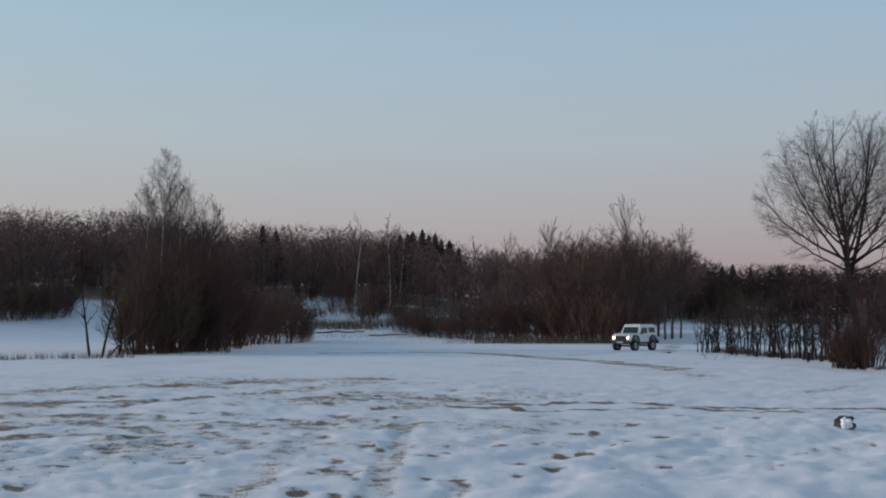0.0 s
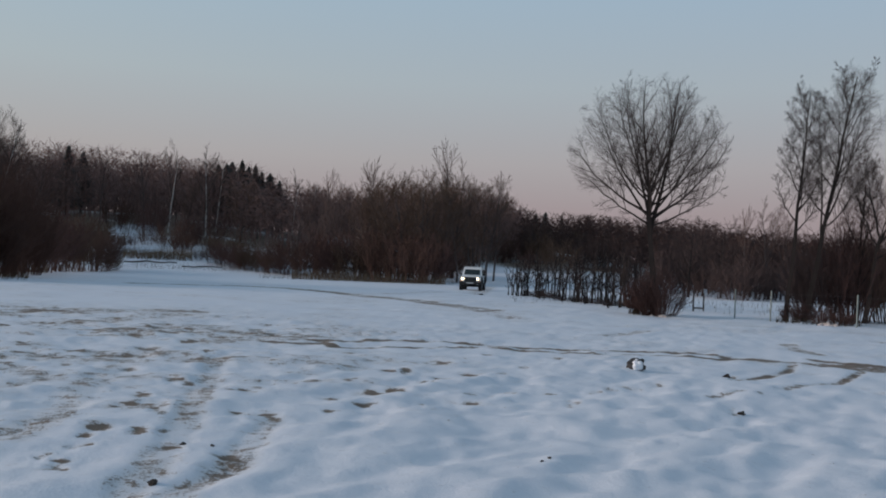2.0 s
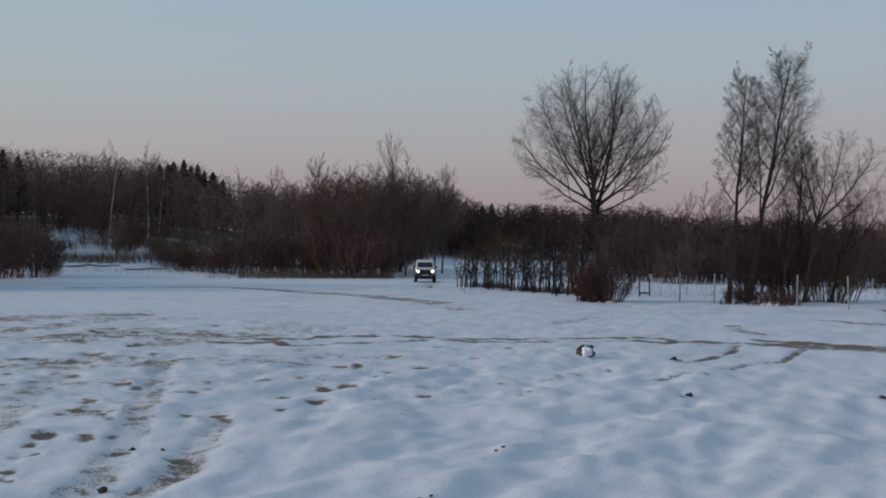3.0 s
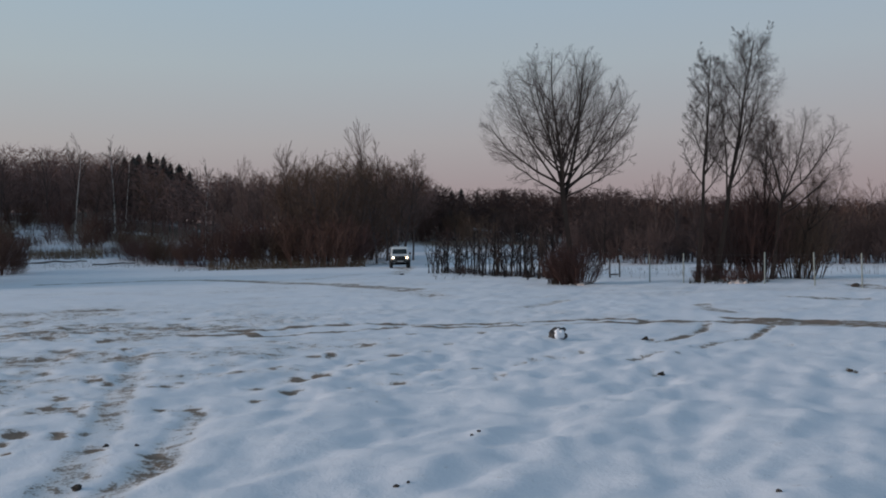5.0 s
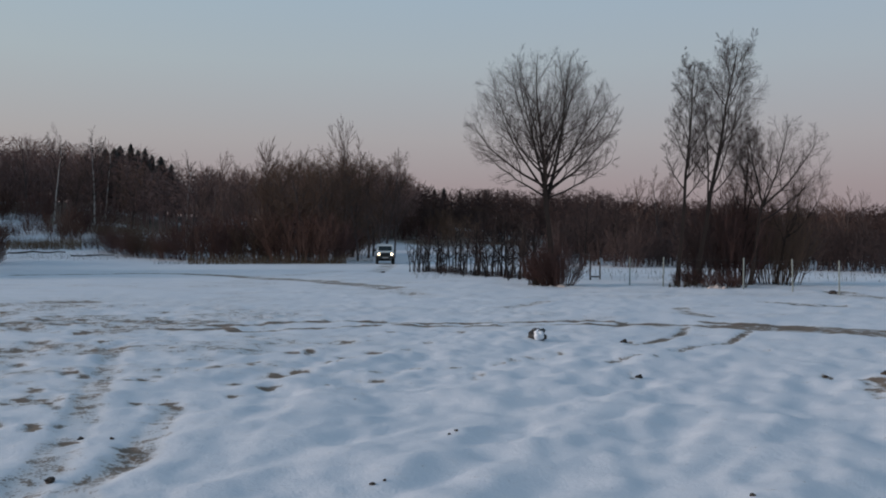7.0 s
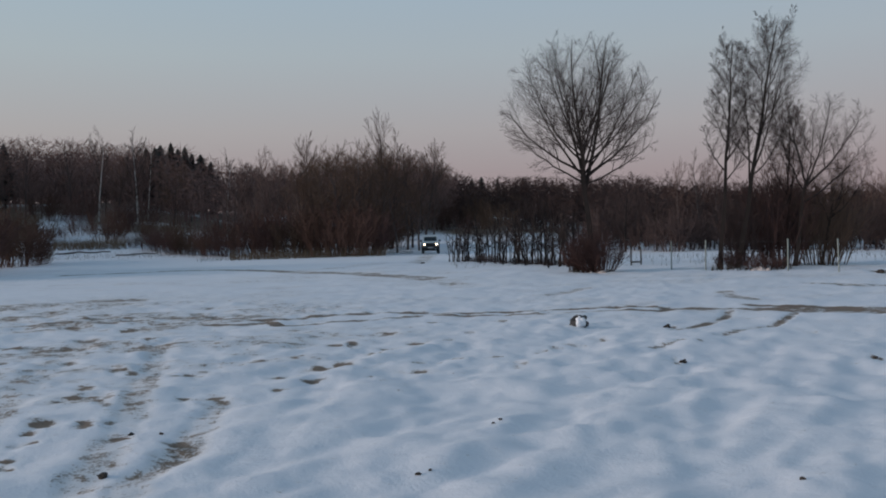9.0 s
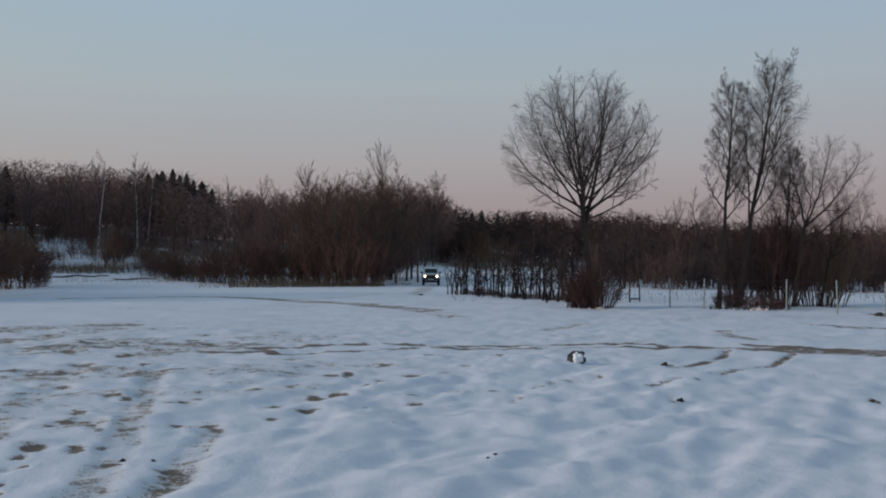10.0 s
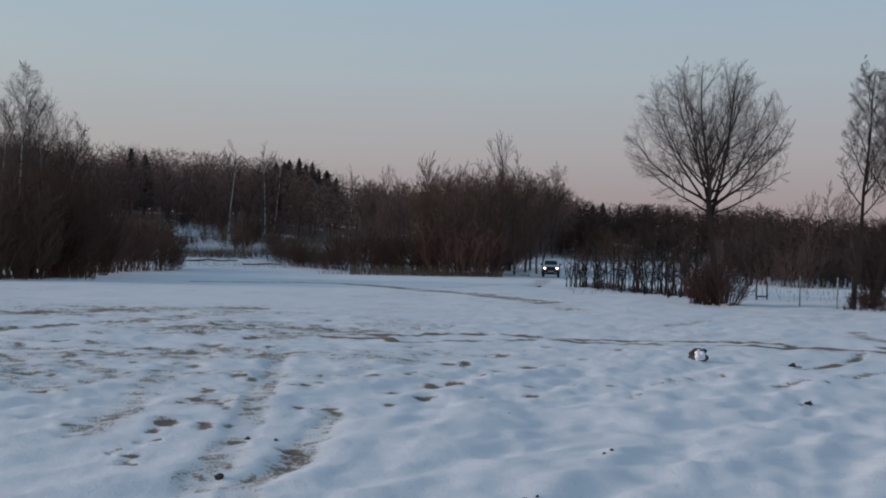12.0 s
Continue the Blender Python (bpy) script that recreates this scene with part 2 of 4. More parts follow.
# two hooks that turn off the road
rut([(10.6, 16.7), (9.7, 15.5), (8.7, 14.5), (8.2, 14.1), (7.7, 13.9)], 0.12, 0.66, 0.03)
rut([(11.4, 15.7), (10.5, 14.7), (9.8, 14.0), (9.1, 13.6), (8.6, 13.3), (8.0, 12.9)], 0.11, 0.6, 0.03)
rut([(6.41, 12.13), (6.8, 12.3), (7.1, 12.5)], 0.07, 0.6, 0.02)
rut([(9.61, 10.11), (10.3, 10.3), (11.7, 11.1)], 0.12, 0.67, 0.018)
rut([(7.26, 7.34), (7.74, 7.35), (7.57, 6.69)], 0.11, 0.62, 0.018)
rut([(23.3, 27.0), (22.3, 25.0), (22.6, 23.7), (23.8, 23.5)], 0.57, 0.6, 0.02)
# faint marks before the bare trees
rut([(17.2, 22.7), (17.4, 22.0), (17.5, 21.1)], 0.34, 0.5, 0.02)
rut([(9.1, 23.0), (9.9, 23.6), (11.3, 25.2)], 0.34, 0.4, 0.02)
rut([(13.4, 21.5), (12.8, 19.9), (12.5, 18.7)], 0.29, 0.52, 0.02)
rut([(17.7, 23.6), (17.8, 21.8), (18.5, 21.2)], 0.29, 0.5, 0.02)
# broad tyre prints that run towards the viewer
rut([(-0.6, 15.8), (-0.62, 13.59), (-0.65, 11.72), (-0.67, 10.13), (-0.68, 8.79), (-0.77, 7.99), (-0.84, 7.32), (-0.87, 6.96), (-0.88, 6.28)], 0.22, 0.34, 0.03)
rut([(0.18, 9.90), (0.03, 8.73), (-0.11, 8.03), (-0.27, 7.44), (-0.44, 6.91), (-0.60, 6.25)], 0.19, 0.4, 0.03)
rut([(-1.9, 17.2), (-2.0, 14.6), (-2.08, 12.44), (-2.04, 11.03), (-2.07, 9.91), (-2.15, 9.00)], 0.3, 0.34, 0.02)
# old grooves filled with snow
rut([(5.14, 9.97), (4.60, 9.11), (4.06, 8.53), (3.54, 8.17), (2.91, 7.85)], 0.18, 0, 0.025)
rut([(5.90, 10.13), (5.16, 8.90), (4.57, 8.21), (3.92, 7.76), (3.29, 7.47)], 0.18, 0, 0.025)
rut([(1.46, 10.97), (1.01, 9.21), (0.59, 7.96), (0.28, 7.02)], 0.25, 0, 0.025)
rut([(12.5, 52.0), (14.5, 60.0), (17.5, 70.0), (19.8, 78.0)], 0.8, 0.4, 0.02)
# scuffs and footprints where soil shows: x, y, half width, half length away from the viewer
STEPS_NEAR = [(-0.13, 11.94, 0.15, 0.24), (0.45, 12.71, 0.11, 0.27), (0.77, 12.93, 0.14, 0.24), (1.34, 13.35, 0.13, 0.25), (2.04, 14.44, 0.14, 0.12), (2.38, 14.60, 0.11, 0.31),
              (3.23, 15.86, 0.22, 0.37), (4.45, 17.19, 0.11, 0.18), (0.16, 10.15, 0.14, 0.20), (-0.10, 10.23, 0.14, 0.06), (1.04, 11.52, 0.17, 0.11), (1.55, 12.26, 0.18, 0.22),
              (1.79, 12.36, 0.15, 0.22), (2.45, 13.22, 0.17, 0.20)]
STEPS_FAR = [(2.90, 13.75, 0.17, 0.33), (3.39, 14.32, 0.18, 0.24), (3.92, 14.55, 0.09, 0.19), (4.58, 15.30, 0.12, 0.14), (0.85, 10.48, 0.06, 0.12), (1.36, 10.98, 0.14, 0.10),
             (2.09, 11.03, 0.06, 0.14), (2.92, 12.12, 0.08, 0.13), (3.21, 12.17, 0.05, 0.09), (3.55, 12.38, 0.08, 0.14), (2.74, 11.37, 0.17, 0.12), (4.05, 12.26, 0.11, 0.14),
             (4.09, 11.43, 0.07, 0.21), (4.77, 12.60, 0.12, 0.20), (5.10, 12.90, 0.09, 0.16), (5.58, 12.96, 0.12, 0.17), (6.07, 13.22, 0.11, 0.12), (5.81, 16.96, 0.13, 0.27)]
SCUFFS_NEAR = [(-1.20, 10.77, 0.20, 0.27), (-0.97, 10.50, 0.09, 0.38), (-1.49, 10.71, 0.15, 0.17), (-1.33, 11.60, 0.10, 0.31), (-0.66, 8.59, 0.12, 0.13), (-0.55, 8.46, 0.06, 0.04),
               (-1.52, 7.76, 0.07, 0.12), (-1.48, 8.00, 0.07, 0.07), (-1.51, 8.99, 0.08, 0.09), (-1.45, 9.40, 0.13, 0.20), (-1.51, 8.62, 0.09, 0.09), (-1.07, 9.23, 0.09, 0.12),
               (-0.81, 9.26, 0.09, 0.07), (-0.16, 8.15, 0.10, 0.15), (-0.29, 7.73, 0.11, 0.10), (-1.67, 8.18, 0.06, 0.10), (-1.07, 13.00, 0.11, 0.24), (-0.90, 12.67, 0.08, 0.14)]
SCUFFS_MIDDLE = [(-1.20, 18.73, 0.23, 0.40), (-1.06, 17.32, 0.06, 0.26), (-0.83, 16.37, 0.06, 0.23), (-2.49, 19.84, 0.20, 0.34), (-1.82, 20.34, 0.28, 0.35), (-1.50, 21.42, 0.24, 0.39),
                 (0.03, 21.65, 0.19, 0.40), (-0.21, 20.85, 0.13, 0.37), (0.39, 20.63, 0.15, 0.36), (0.96, 21.16, 0.10, 0.38), (-0.61, 20.08, 0.30, 0.34), (-1.85, 17.06, 0.25, 0.33),
                 (-3.00, 16.52, 0.10, 0.24), (-3.09, 15.90, 0.24, 0.15), (-1.83, 14.10, 0.09, 0.17), (-2.71, 14.55, 0.11, 0.19), (1.36, 19.51, 0.19, 0.32), (0.23, 23.42, 0.29, 0.31)]
SCUFFS_WEST = [(-7.63, 21.00, 0.22, 0.42), (-7.36, 21.15, 0.17, 0.28), (-5.14, 17.04, 0.11, 0.27), (-3.94, 17.24, 0.24, 0.35), (-4.42, 19.31, 0.17, 0.22), (-3.68, 16.09, 0.27, 0.15),
               (-4.63, 17.45, 0.25, 0.28), (-4.50, 12.44, 0.11, 0.20), (-4.24, 12.39, 0.08, 0.15), (-3.99, 12.60, 0.06, 0.20), (-3.23, 11.56, 0.12, 0.12), (-4.47, 10.95, 0.07, 0.20),
               (-3.82, 11.33, 0.04, 0.16), (-3.55, 12.83, 0.12, 0.20), (-4.64, 9.98, 0.19, 0.24), (-2.36, 9.52, 0.13, 0.14), (-2.12, 9.71, 0.11, 0.11), (-5.32, 11.74, 0.40, 0.14),
               (-1.15, 13.11, 0.13, 0.15), (-2.44, 19.58, 0.22, 0.44)]
SCUFFS_EAST = [(8.48, 8.97, 0.20, 0.39), (8.05, 8.56, 0.13, 0.16), (9.15, 9.57, 0.13, 0.30), (8.64, 9.39, 0.16, 0.18), (8.97, 9.13, 0.08, 0.46), (10.19, 10.23, 0.12, 0.24),
               (11.64, 11.09, 0.14, 0.29), (7.89, 14.30, 0.09, 0.30), (9.60, 12.69, 0.08, 0.21), (7.24, 12.13, 0.05, 0.11), (7.45, 7.30, 0.12, 0.09), (7.48, 6.82, 0.09, 0.12),
               (8.15, 8.34, 0.07, 0.08), (6.10, 10.81, 0.04, 0.22), (8.43, 9.96, 0.03, 0.14)]


def near_line(x, y, pts, width):
    """Distance in widths from a line in plan, for the points that lie near it."""
    best = np.full(x.shape, 9.0)
    for (ax, ay), (bx, by) in zip(pts, pts[1:]):
        dx, dy = bx - ax, by - ay
        t = np.clip(((x - ax) * dx + (y - ay) * dy) / (dx * dx + dy * dy), 0, 1)
        best = np.minimum(best, np.hypot(x - ax - t * dx, y - ay - t * dy) / width)
    return best


def build_ground():
    fine_az = np.arange(-33, 54.01, 0.2)
    wide_az = np.concatenate([np.arange(-180, -33.5, 1.0), fine_az, np.arange(55, 180, 1.0)])
    radii = np.concatenate([np.geomspace(0.4, 4.5, 44), np.geomspace(4.6, 60, 290), np.geomspace(61, 160, 60), [180, 220, 300, 450, 700, 1200, 2200]])
    a, r = np.meshgrid(np.radians(wide_az), radii)
    x, y = r * np.sin(a), r * np.cos(a)
    z = lay(x, y)
    az = np.degrees(a)
    close = 1 - ease(45, 75, r)
    # the small relief fades out where the sheet is coarse, behind and beside the viewer
    crisp = ease(2.5, 4.6, r) * ease(-40, -33, az) * (1 - ease(54, 61, az))
    close = close * (0.25 + 0.75 * crisp)
    # old ridges under the snow run across the view, with smaller lumps on them
    u, v = x * 0.80 + y * 0.60, -x * 0.60 + y * 0.80
    z += close * (0.06 * value_noise(x / 2.6, y / 2.6) + (1 - 0.55 * ease(11, 18, r)) * crisp * (0.45 + 0.55 * ease(-0.12, 0.28, x / r)) * (0.095 * value_noise(u / 1.5, v / 0.55) + 0.085 * value_noise(u / 0.62 + 9, v / 0.36) + 0.040 * value_noise(u / 0.30 + 2, v / 0.19)))
    rugged = 0.6 + np.clip(1.6 * value_noise(x / 3.1 + 40, y / 3.1), -0.4, 0.5)
    z += crisp * (1 - ease(20, 40, r)) * (0.3 + 0.7 * ease(9, 15, r - 0.5 * x)) * rugged * (0.05 * value_noise(x / 0.24 + 5, y / 0.18) + 0.032 * value_noise(x / 0.12, y / 0.10))
    soil = np.zeros(x.shape)
    # churned ground on the well-used side of the field
    churn = ease(1.35, 0.5, np.hypot((x + 5.5) / 9.5, (y - 19.5) / 10.5))
    soil = np.maximum(soil, crisp * ease(12, 22, r) * (1 - ease(60, 80, r)) * np.clip(0.05 + 0.28 * value_noise(x / 0.9, y / 0.7) + 0.2 * value_noise(x / 2.4 + 8, y / 2.4), 0, 0.2))
    flecks = 0.6 * value_noise(x / 2.4 + 3, y / 1.3) + 0.6 * value_noise(x / 0.75, y / 0.42) + 0.45 * value_noise(x / 0.26, y / 0.20)
    soil = np.maximum(soil, churn * np.clip(0.15 + 0.85 * flecks, 0.04, 0.5))
    z += close * churn * 0.055 * (value_noise(x / 0.5, y / 0.42) + 0.5 * value_noise(x / 0.22, y / 0.22))
    wob_x = x + 0.16 * value_noise(x / 0.7, y / 0.7) + 0.10 * value_noise(x / 0.2, y / 0.2)
    wob_y = y + 0.22 * value_noise(x / 0.8 + 7, y / 0.8) + 0.12 * value_noise(x / 0.22 + 7, y / 0.2)
    frill_x, frill_y = 0.12 * value_noise(x / 0.11, y / 0.07), 0.22 * value_noise(x / 0.13 + 4, y / 0.09)
    for pts, width, amount, depth in TRACKS:
        loose = min(1.0, 0.35 + width)
        d = near_line(x + loose * (wob_x - x), y + loose * (wob_y - y), pts, width)
        patchy = 0.8 + 0.9 * value_noise(x / 0.6 + 20, y / 0.6) + 0.4 * value_noise(x / 0.2, y / 0.3)
        soil = np.maximum(soil, (1 - ease(0.35, 1.3, d)) * amount * np.clip(patchy, 0.7 if amount > 0.7 else 0.4, 1.25))
        z -= 0.6 * depth * (1 - ease(0.4, 1.1, d)) - 0.15 * depth * np.exp(-((d - 1.5) / 0.4) ** 2)
    for sx, sy, across, along in STEPS_NEAR + STEPS_FAR + SCUFFS_NEAR + SCUFFS_MIDDLE + SCUFFS_WEST + SCUFFS_EAST:
        q = math.hypot(sx, sy)
        bx, by = sx / q, sy / q
        wx, wy = wob_x + frill_x - sx, wob_y + frill_y - sy
        d = np.hypot((wx * by - wy * bx) / across, (wx * bx + wy * by) / along)
        soil = np.maximum(soil, (0.60 + 1.1 * value_noise(x / 0.14 + 3, y / 0.12)) * (1 - ease(0.2, 1.7, d)))
        z -= 0.012 * (1 - ease(0.4, 1.2, d)) - 0.007 * np.exp(-((d - 1.7) / 0.4) ** 2)
    # leaf litter and brush floor under the woods
    clearing = 15 * np.maximum(ease(-23, -21.8, az) * (1 - ease(-19.4, -18.2, az)), ease(-9.2, -8.4, az) * (1 - ease(-6.4, -5.6, az)))
    litter = ease(104, 116, r - clearing + 9 * value_noise(x / 7, y / 7))
    soil = np.maximum(soil, litter * np.clip(0.62 + 0.8 * value_noise(x / 4, y / 4), 0, 0.95))
    rows_n, cols = x.shape
    verts = np.stack([x.ravel(), y.ravel(), z.ravel()], 1)
    i, j = np.meshgrid(np.arange(rows_n - 1), np.arange(cols), indexing="ij")
    k = (j + 1) % cols
    faces = np.stack([i * cols + j, i * cols + k, (i + 1) * cols + k, (i + 1) * cols + j], -1).reshape(-1, 4)[:, ::-1]
    verts = np.vstack([verts, [[0, 0, float(z[0].mean())]]])
    hub = np.stack([np.arange(cols), np.full(cols, len(verts) - 1), (np.arange(cols) + 1) % cols], 1)[:, ::-1]
    me = bpy.data.meshes.new("ground")
    me.from_pydata(verts.tolist(), [], faces.tolist() + hub.tolist())
    me.materials.append(SNOW)
    layer = me.attributes.new("soil", "FLOAT", "POINT")
    layer.data.foreach_set("value", np.append(soil.ravel(), 0).astype(np.float32))
    me.polygons.foreach_set("use_smooth", [True] * len(me.polygons))
    return tagged(new("ground", me), "snow-covered field with muddy wheel tracks and ruts", "ground", kind="structure"), (wide_az, radii, z)


ground, GRID = build_ground()


def height(x, y):
    """Height of the snow at one place."""
    az, radii, z = GRID
    a, r = math.degrees(math.atan2(x, y)), math.hypot(x, y)
    i = min(max(int(np.searchsorted(radii, r)) - 1, 0), len(radii) - 2)
    j = min(max(int(np.searchsorted(az, a)) - 1, 0), len(az) - 2)
    f, g = (r - radii[i]) / (radii[i + 1] - radii[i]), (a - az[j]) / (az[j + 1] - az[j])
    return float((z[i, j] * (1 - g) + z[i, j + 1] * g) * (1 - f) + (z[i + 1, j] * (1 - g) + z[i + 1, j + 1] * g) * f)


def bearing(az, r):
    return r * math.sin(radians(az)), r * math.cos(radians(az))


# ---- trees ----
def unit(v):
    return v / np.maximum(np.linalg.norm(v, axis=1, keepdims=True), 1e-9)


def grow(rng, pos, way, length, rad, levels, crown=None, stems=None):
    """Branches level by level. Each level: k segments, wobble, upward pull, taper, then children: count, from, angle, spread, ratio."""
    out = []
    pos, way, length, rad = (np.asarray(q, float) for q in (pos, way, length, rad))
    for depth, (k, wob, up, taper, kids, t0, angle, spread, ratio) in enumerate(levels):
        n = len(pos)
        pts, ways, d = [pos], [], unit(way)
        if depth == 0 and stems is not None:
            pts = [stems[:, s] for s in range(k + 1)]
            ways = [unit(b - a) for a, b in zip(pts, pts[1:])]
        for s in range(k if not ways else 0):
            d = unit(d + rng.normal(0, wob, (n, 3)) + np.array([0, 0, up]))
            ways.append(d)
            pts.append(pts[-1] + d * (length / k)[:, None])
        rr = [rad * (1 - (1 - taper) * s / k) for s in range(k + 1)]
        out.append((np.concatenate(pts[:-1]), np.concatenate(pts[1:]), np.concatenate(rr[:-1]), np.concatenate(rr[1:])))
        if not kids:
            break
        m = n * kids
        who = np.repeat(np.arange(n), kids)
        t = t0 + (1 - t0) * (np.tile((np.arange(kids) + 0.5) / kids, n) + rng.uniform(-0.5, 0.5, m) / kids)
        seg = np.minimum((t * k).astype(int), k - 1)
        f = t * k - seg
        pa, wa = np.stack(pts), np.stack(ways)
        base = pa[seg, who] * (1 - f)[:, None] + pa[seg + 1, who] * f[:, None]
        par = wa[seg, who]
        ref = np.where(np.abs(par[:, 2:]) > 0.8, np.array([[1.0, 0, 0]]), np.array([[0, 0, 1.0]]))
        su = unit(np.cross(par, ref))
        sv = np.cross(par, su)
        turn = np.tile(np.arange(kids) * 2.4, n) + np.repeat(rng.uniform(0, 6.283, n), kids) + rng.normal(0, 0.4, m)
        side = su * np.cos(turn)[:, None] + sv * np.sin(turn)[:, None]
        ang = np.radians(angle + rng.normal(0, spread, m))
        way = par * np.cos(ang)[:, None] + side * np.sin(ang)[:, None]
        fall = (1.15, 0.75) if stems is None else (1.0, 0.35)
        new_len = length[who] * ratio * (fall[0] - fall[1] * (t - t0) / (1 - t0)) * rng.uniform(0.7, 1.25, m)
        if crown:
            # branches end about the outline of the crown: an egg of given middle, half width and half height
            cx, cz, cw, ch = crown
            p, q = (base - np.array([cx, 0, cz])) / np.array([cw, cw, ch]), way / np.array([cw, cw, ch])
            qa, qb, qc = (q * q).sum(1), (p * q).sum(1), (p * p).sum(1) - 1
            reach = np.maximum((-qb + np.sqrt(np.maximum(qb * qb - qa * qc, 0))) / qa, 0.10)
            free = new_len
            new_len = reach * rng.uniform(0.80, 1.03, m) if ratio >= 1 else np.maximum(np.minimum(free, reach * rng.uniform(0.55, 1.12, m)), 0.42 * free)
        new_rad = np.maximum(rad[who] * (1 - (1 - taper) * t) * 0.52, 0.0)
        pos, length, rad = base, new_len, new_rad
    return out


def tubes(levels, least, tip=False):
    """Three-sided tubes (or points, for twigs) round the segments of several levels."""
    p0 = np.concatenate([q[0] for q in levels])
    p1 = np.concatenate([q[1] for q in levels])
    r0 = np.maximum(np.concatenate([q[2] for q in levels]), least)
    r1 = np.maximum(np.concatenate([q[3] for q in levels]), least * 0.6)
    d = unit(p1 - p0)
    ref = np.where(np.abs(d[:, 2:]) > 0.8, np.array([[1.0, 0, 0]]), np.array([[0, 0, 1.0]]))
    u = unit(np.cross(d, ref))
    v = np.cross(d, u)
    n = len(p0)
    ring = [(math.cos(a), math.sin(a)) for a in (0, 2.094, 4.189)]
    a = np.stack([p0 + (u * c + v * s) * r0[:, None] for c, s in ring], 1)
    if tip:
        verts = np.concatenate([a, p1[:, None]], 1).reshape(-1, 3)
        o = np.arange(n)[:, None, None] * 4
        faces = (o + np.array([[0, 1, 3], [1, 2, 3], [2, 0, 3]])[None]).reshape(-1, 3)
        return verts, faces
    b = np.stack([p1 + (u * c + v * s) * r1[:, None] for c, s in ring], 1)
    verts = np.concatenate([a, b], 1).reshape(-1, 3)
    o = np.arange(n)[:, None, None] * 6
    faces = (o + np.array([[0, 1, 4, 3], [1, 2, 5, 4], [2, 0, 3, 5]])[None]).reshape(-1, 4)
    return verts, faces


def make_tree(name, rng, pos, way, length, rad, levels, m, bark, twig, least, label, category, group="", wood=2, outline=None):
    """A bare tree: trunk and limbs in one part, the twigs of its crown in another."""
    out = grow(rng, pos, way, length, rad, levels, outline)
    ob = thing(name, m, label, category, group)
    v, f = tubes(out[:wood], least * 1.6)
    link_mesh("trunk", v, f, bark, ob)
    v1, f1 = tubes(out[wood:-1], least) if len(out) - wood > 1 else (np.zeros((0, 3)), np.zeros((0, 4), int))
    v2, f2 = tubes(out[-1:], least, tip=True)
    link_mesh("crown", np.vstack([v1, v2]), f1.tolist() + (f2 + len(v1)).tolist(), twig, ob)
    return ob


def at(x, y, sink=0.05, turn=0.0):
    return pose(x, y, height(x, y) - sink, 0, 0, turn)


def limb(z0, turn, reach, top, rad, lean, k=9):
    """One limb: it leaves the leaning trunk outwards and curves upwards."""
    c, q = math.cos(radians(turn)), math.sin(radians(turn))
    a = np.array([lean * z0, 0, z0])
    b = a + np.array([c * reach * 0.62, q * reach * 0.62, (top - z0) * 0.36])
    e = np.array([lean * z0 + c * reach, q * reach, top])
    t = np.linspace(0, 1, k + 1)[:, None]
    return a * (1 - t) ** 2 + 2 * b * t * (1 - t) + e * t * t, rad


def limbed_tree(seed, az, r, trunk, lean, rad, limbs, egg, twig, label, group="", twigs=(20, 11, 7), least=0.0026, angle=40, tip=0.55):
    """A bare tree with a trunk of given height, its limbs, and branches on branches to the finest twigs."""
    rng = np.random.RandomState(seed)
    ob = thing("bare_tree", at(*bearing(az, r), 0.05, -az), label, "tree", group)
    stems, thick = zip(*[limb(*row, lean) for row in limbs])
    stems = np.stack(stems)
    stems[:, 1:-1] += np.cumsum(rng.normal(0, 0.028, stems[:, 1:-1].shape), 1)
    n = len(stems)
    a, b, c = twigs
    out = grow(rng, stems[:, 0], stems[:, 1] - stems[:, 0], np.linalg.norm(stems[:, -1] - stems[:, 0], axis=1), np.array(thick),
               [(9, 0, 0, 0.10, a, 0.26, angle, 11, 0.40), (6, 0.07, 0.03, 0.14, b, 0.15, 38, 12, 0.46), (3, 0.09, 0.04, 0.3, c, 0.08, 36, 13, 0.72),
                (2, 0.10, 0.04, 0.5, 0, 0, 0, 0, 0)], egg, stems)
    zs = np.linspace(0, trunk, 9)
    line = np.stack([lean * zs + 0.03 * np.sin(zs * 1.7 + seed), 0.03 * np.cos(zs * 1.3), zs], 1)
    rr = rad * (1.0 - (1 - tip) * zs / trunk)
    rr[0] *= 1.35
    v, f = tubes([(line[:-1], line[1:], rr[:-1], rr[1:])] + out[:2], least * 1.6)
    link_mesh("trunk", v, f, BARK, ob)
    v1, f1 = tubes(out[2:-1], least)
    v2, f2 = tubes(out[-1:], least, tip=True)
    link_mesh("crown", np.vstack([v1, v2]), f1.tolist() + (f2 + len(v1)).tolist(), twig, ob)
    return ob


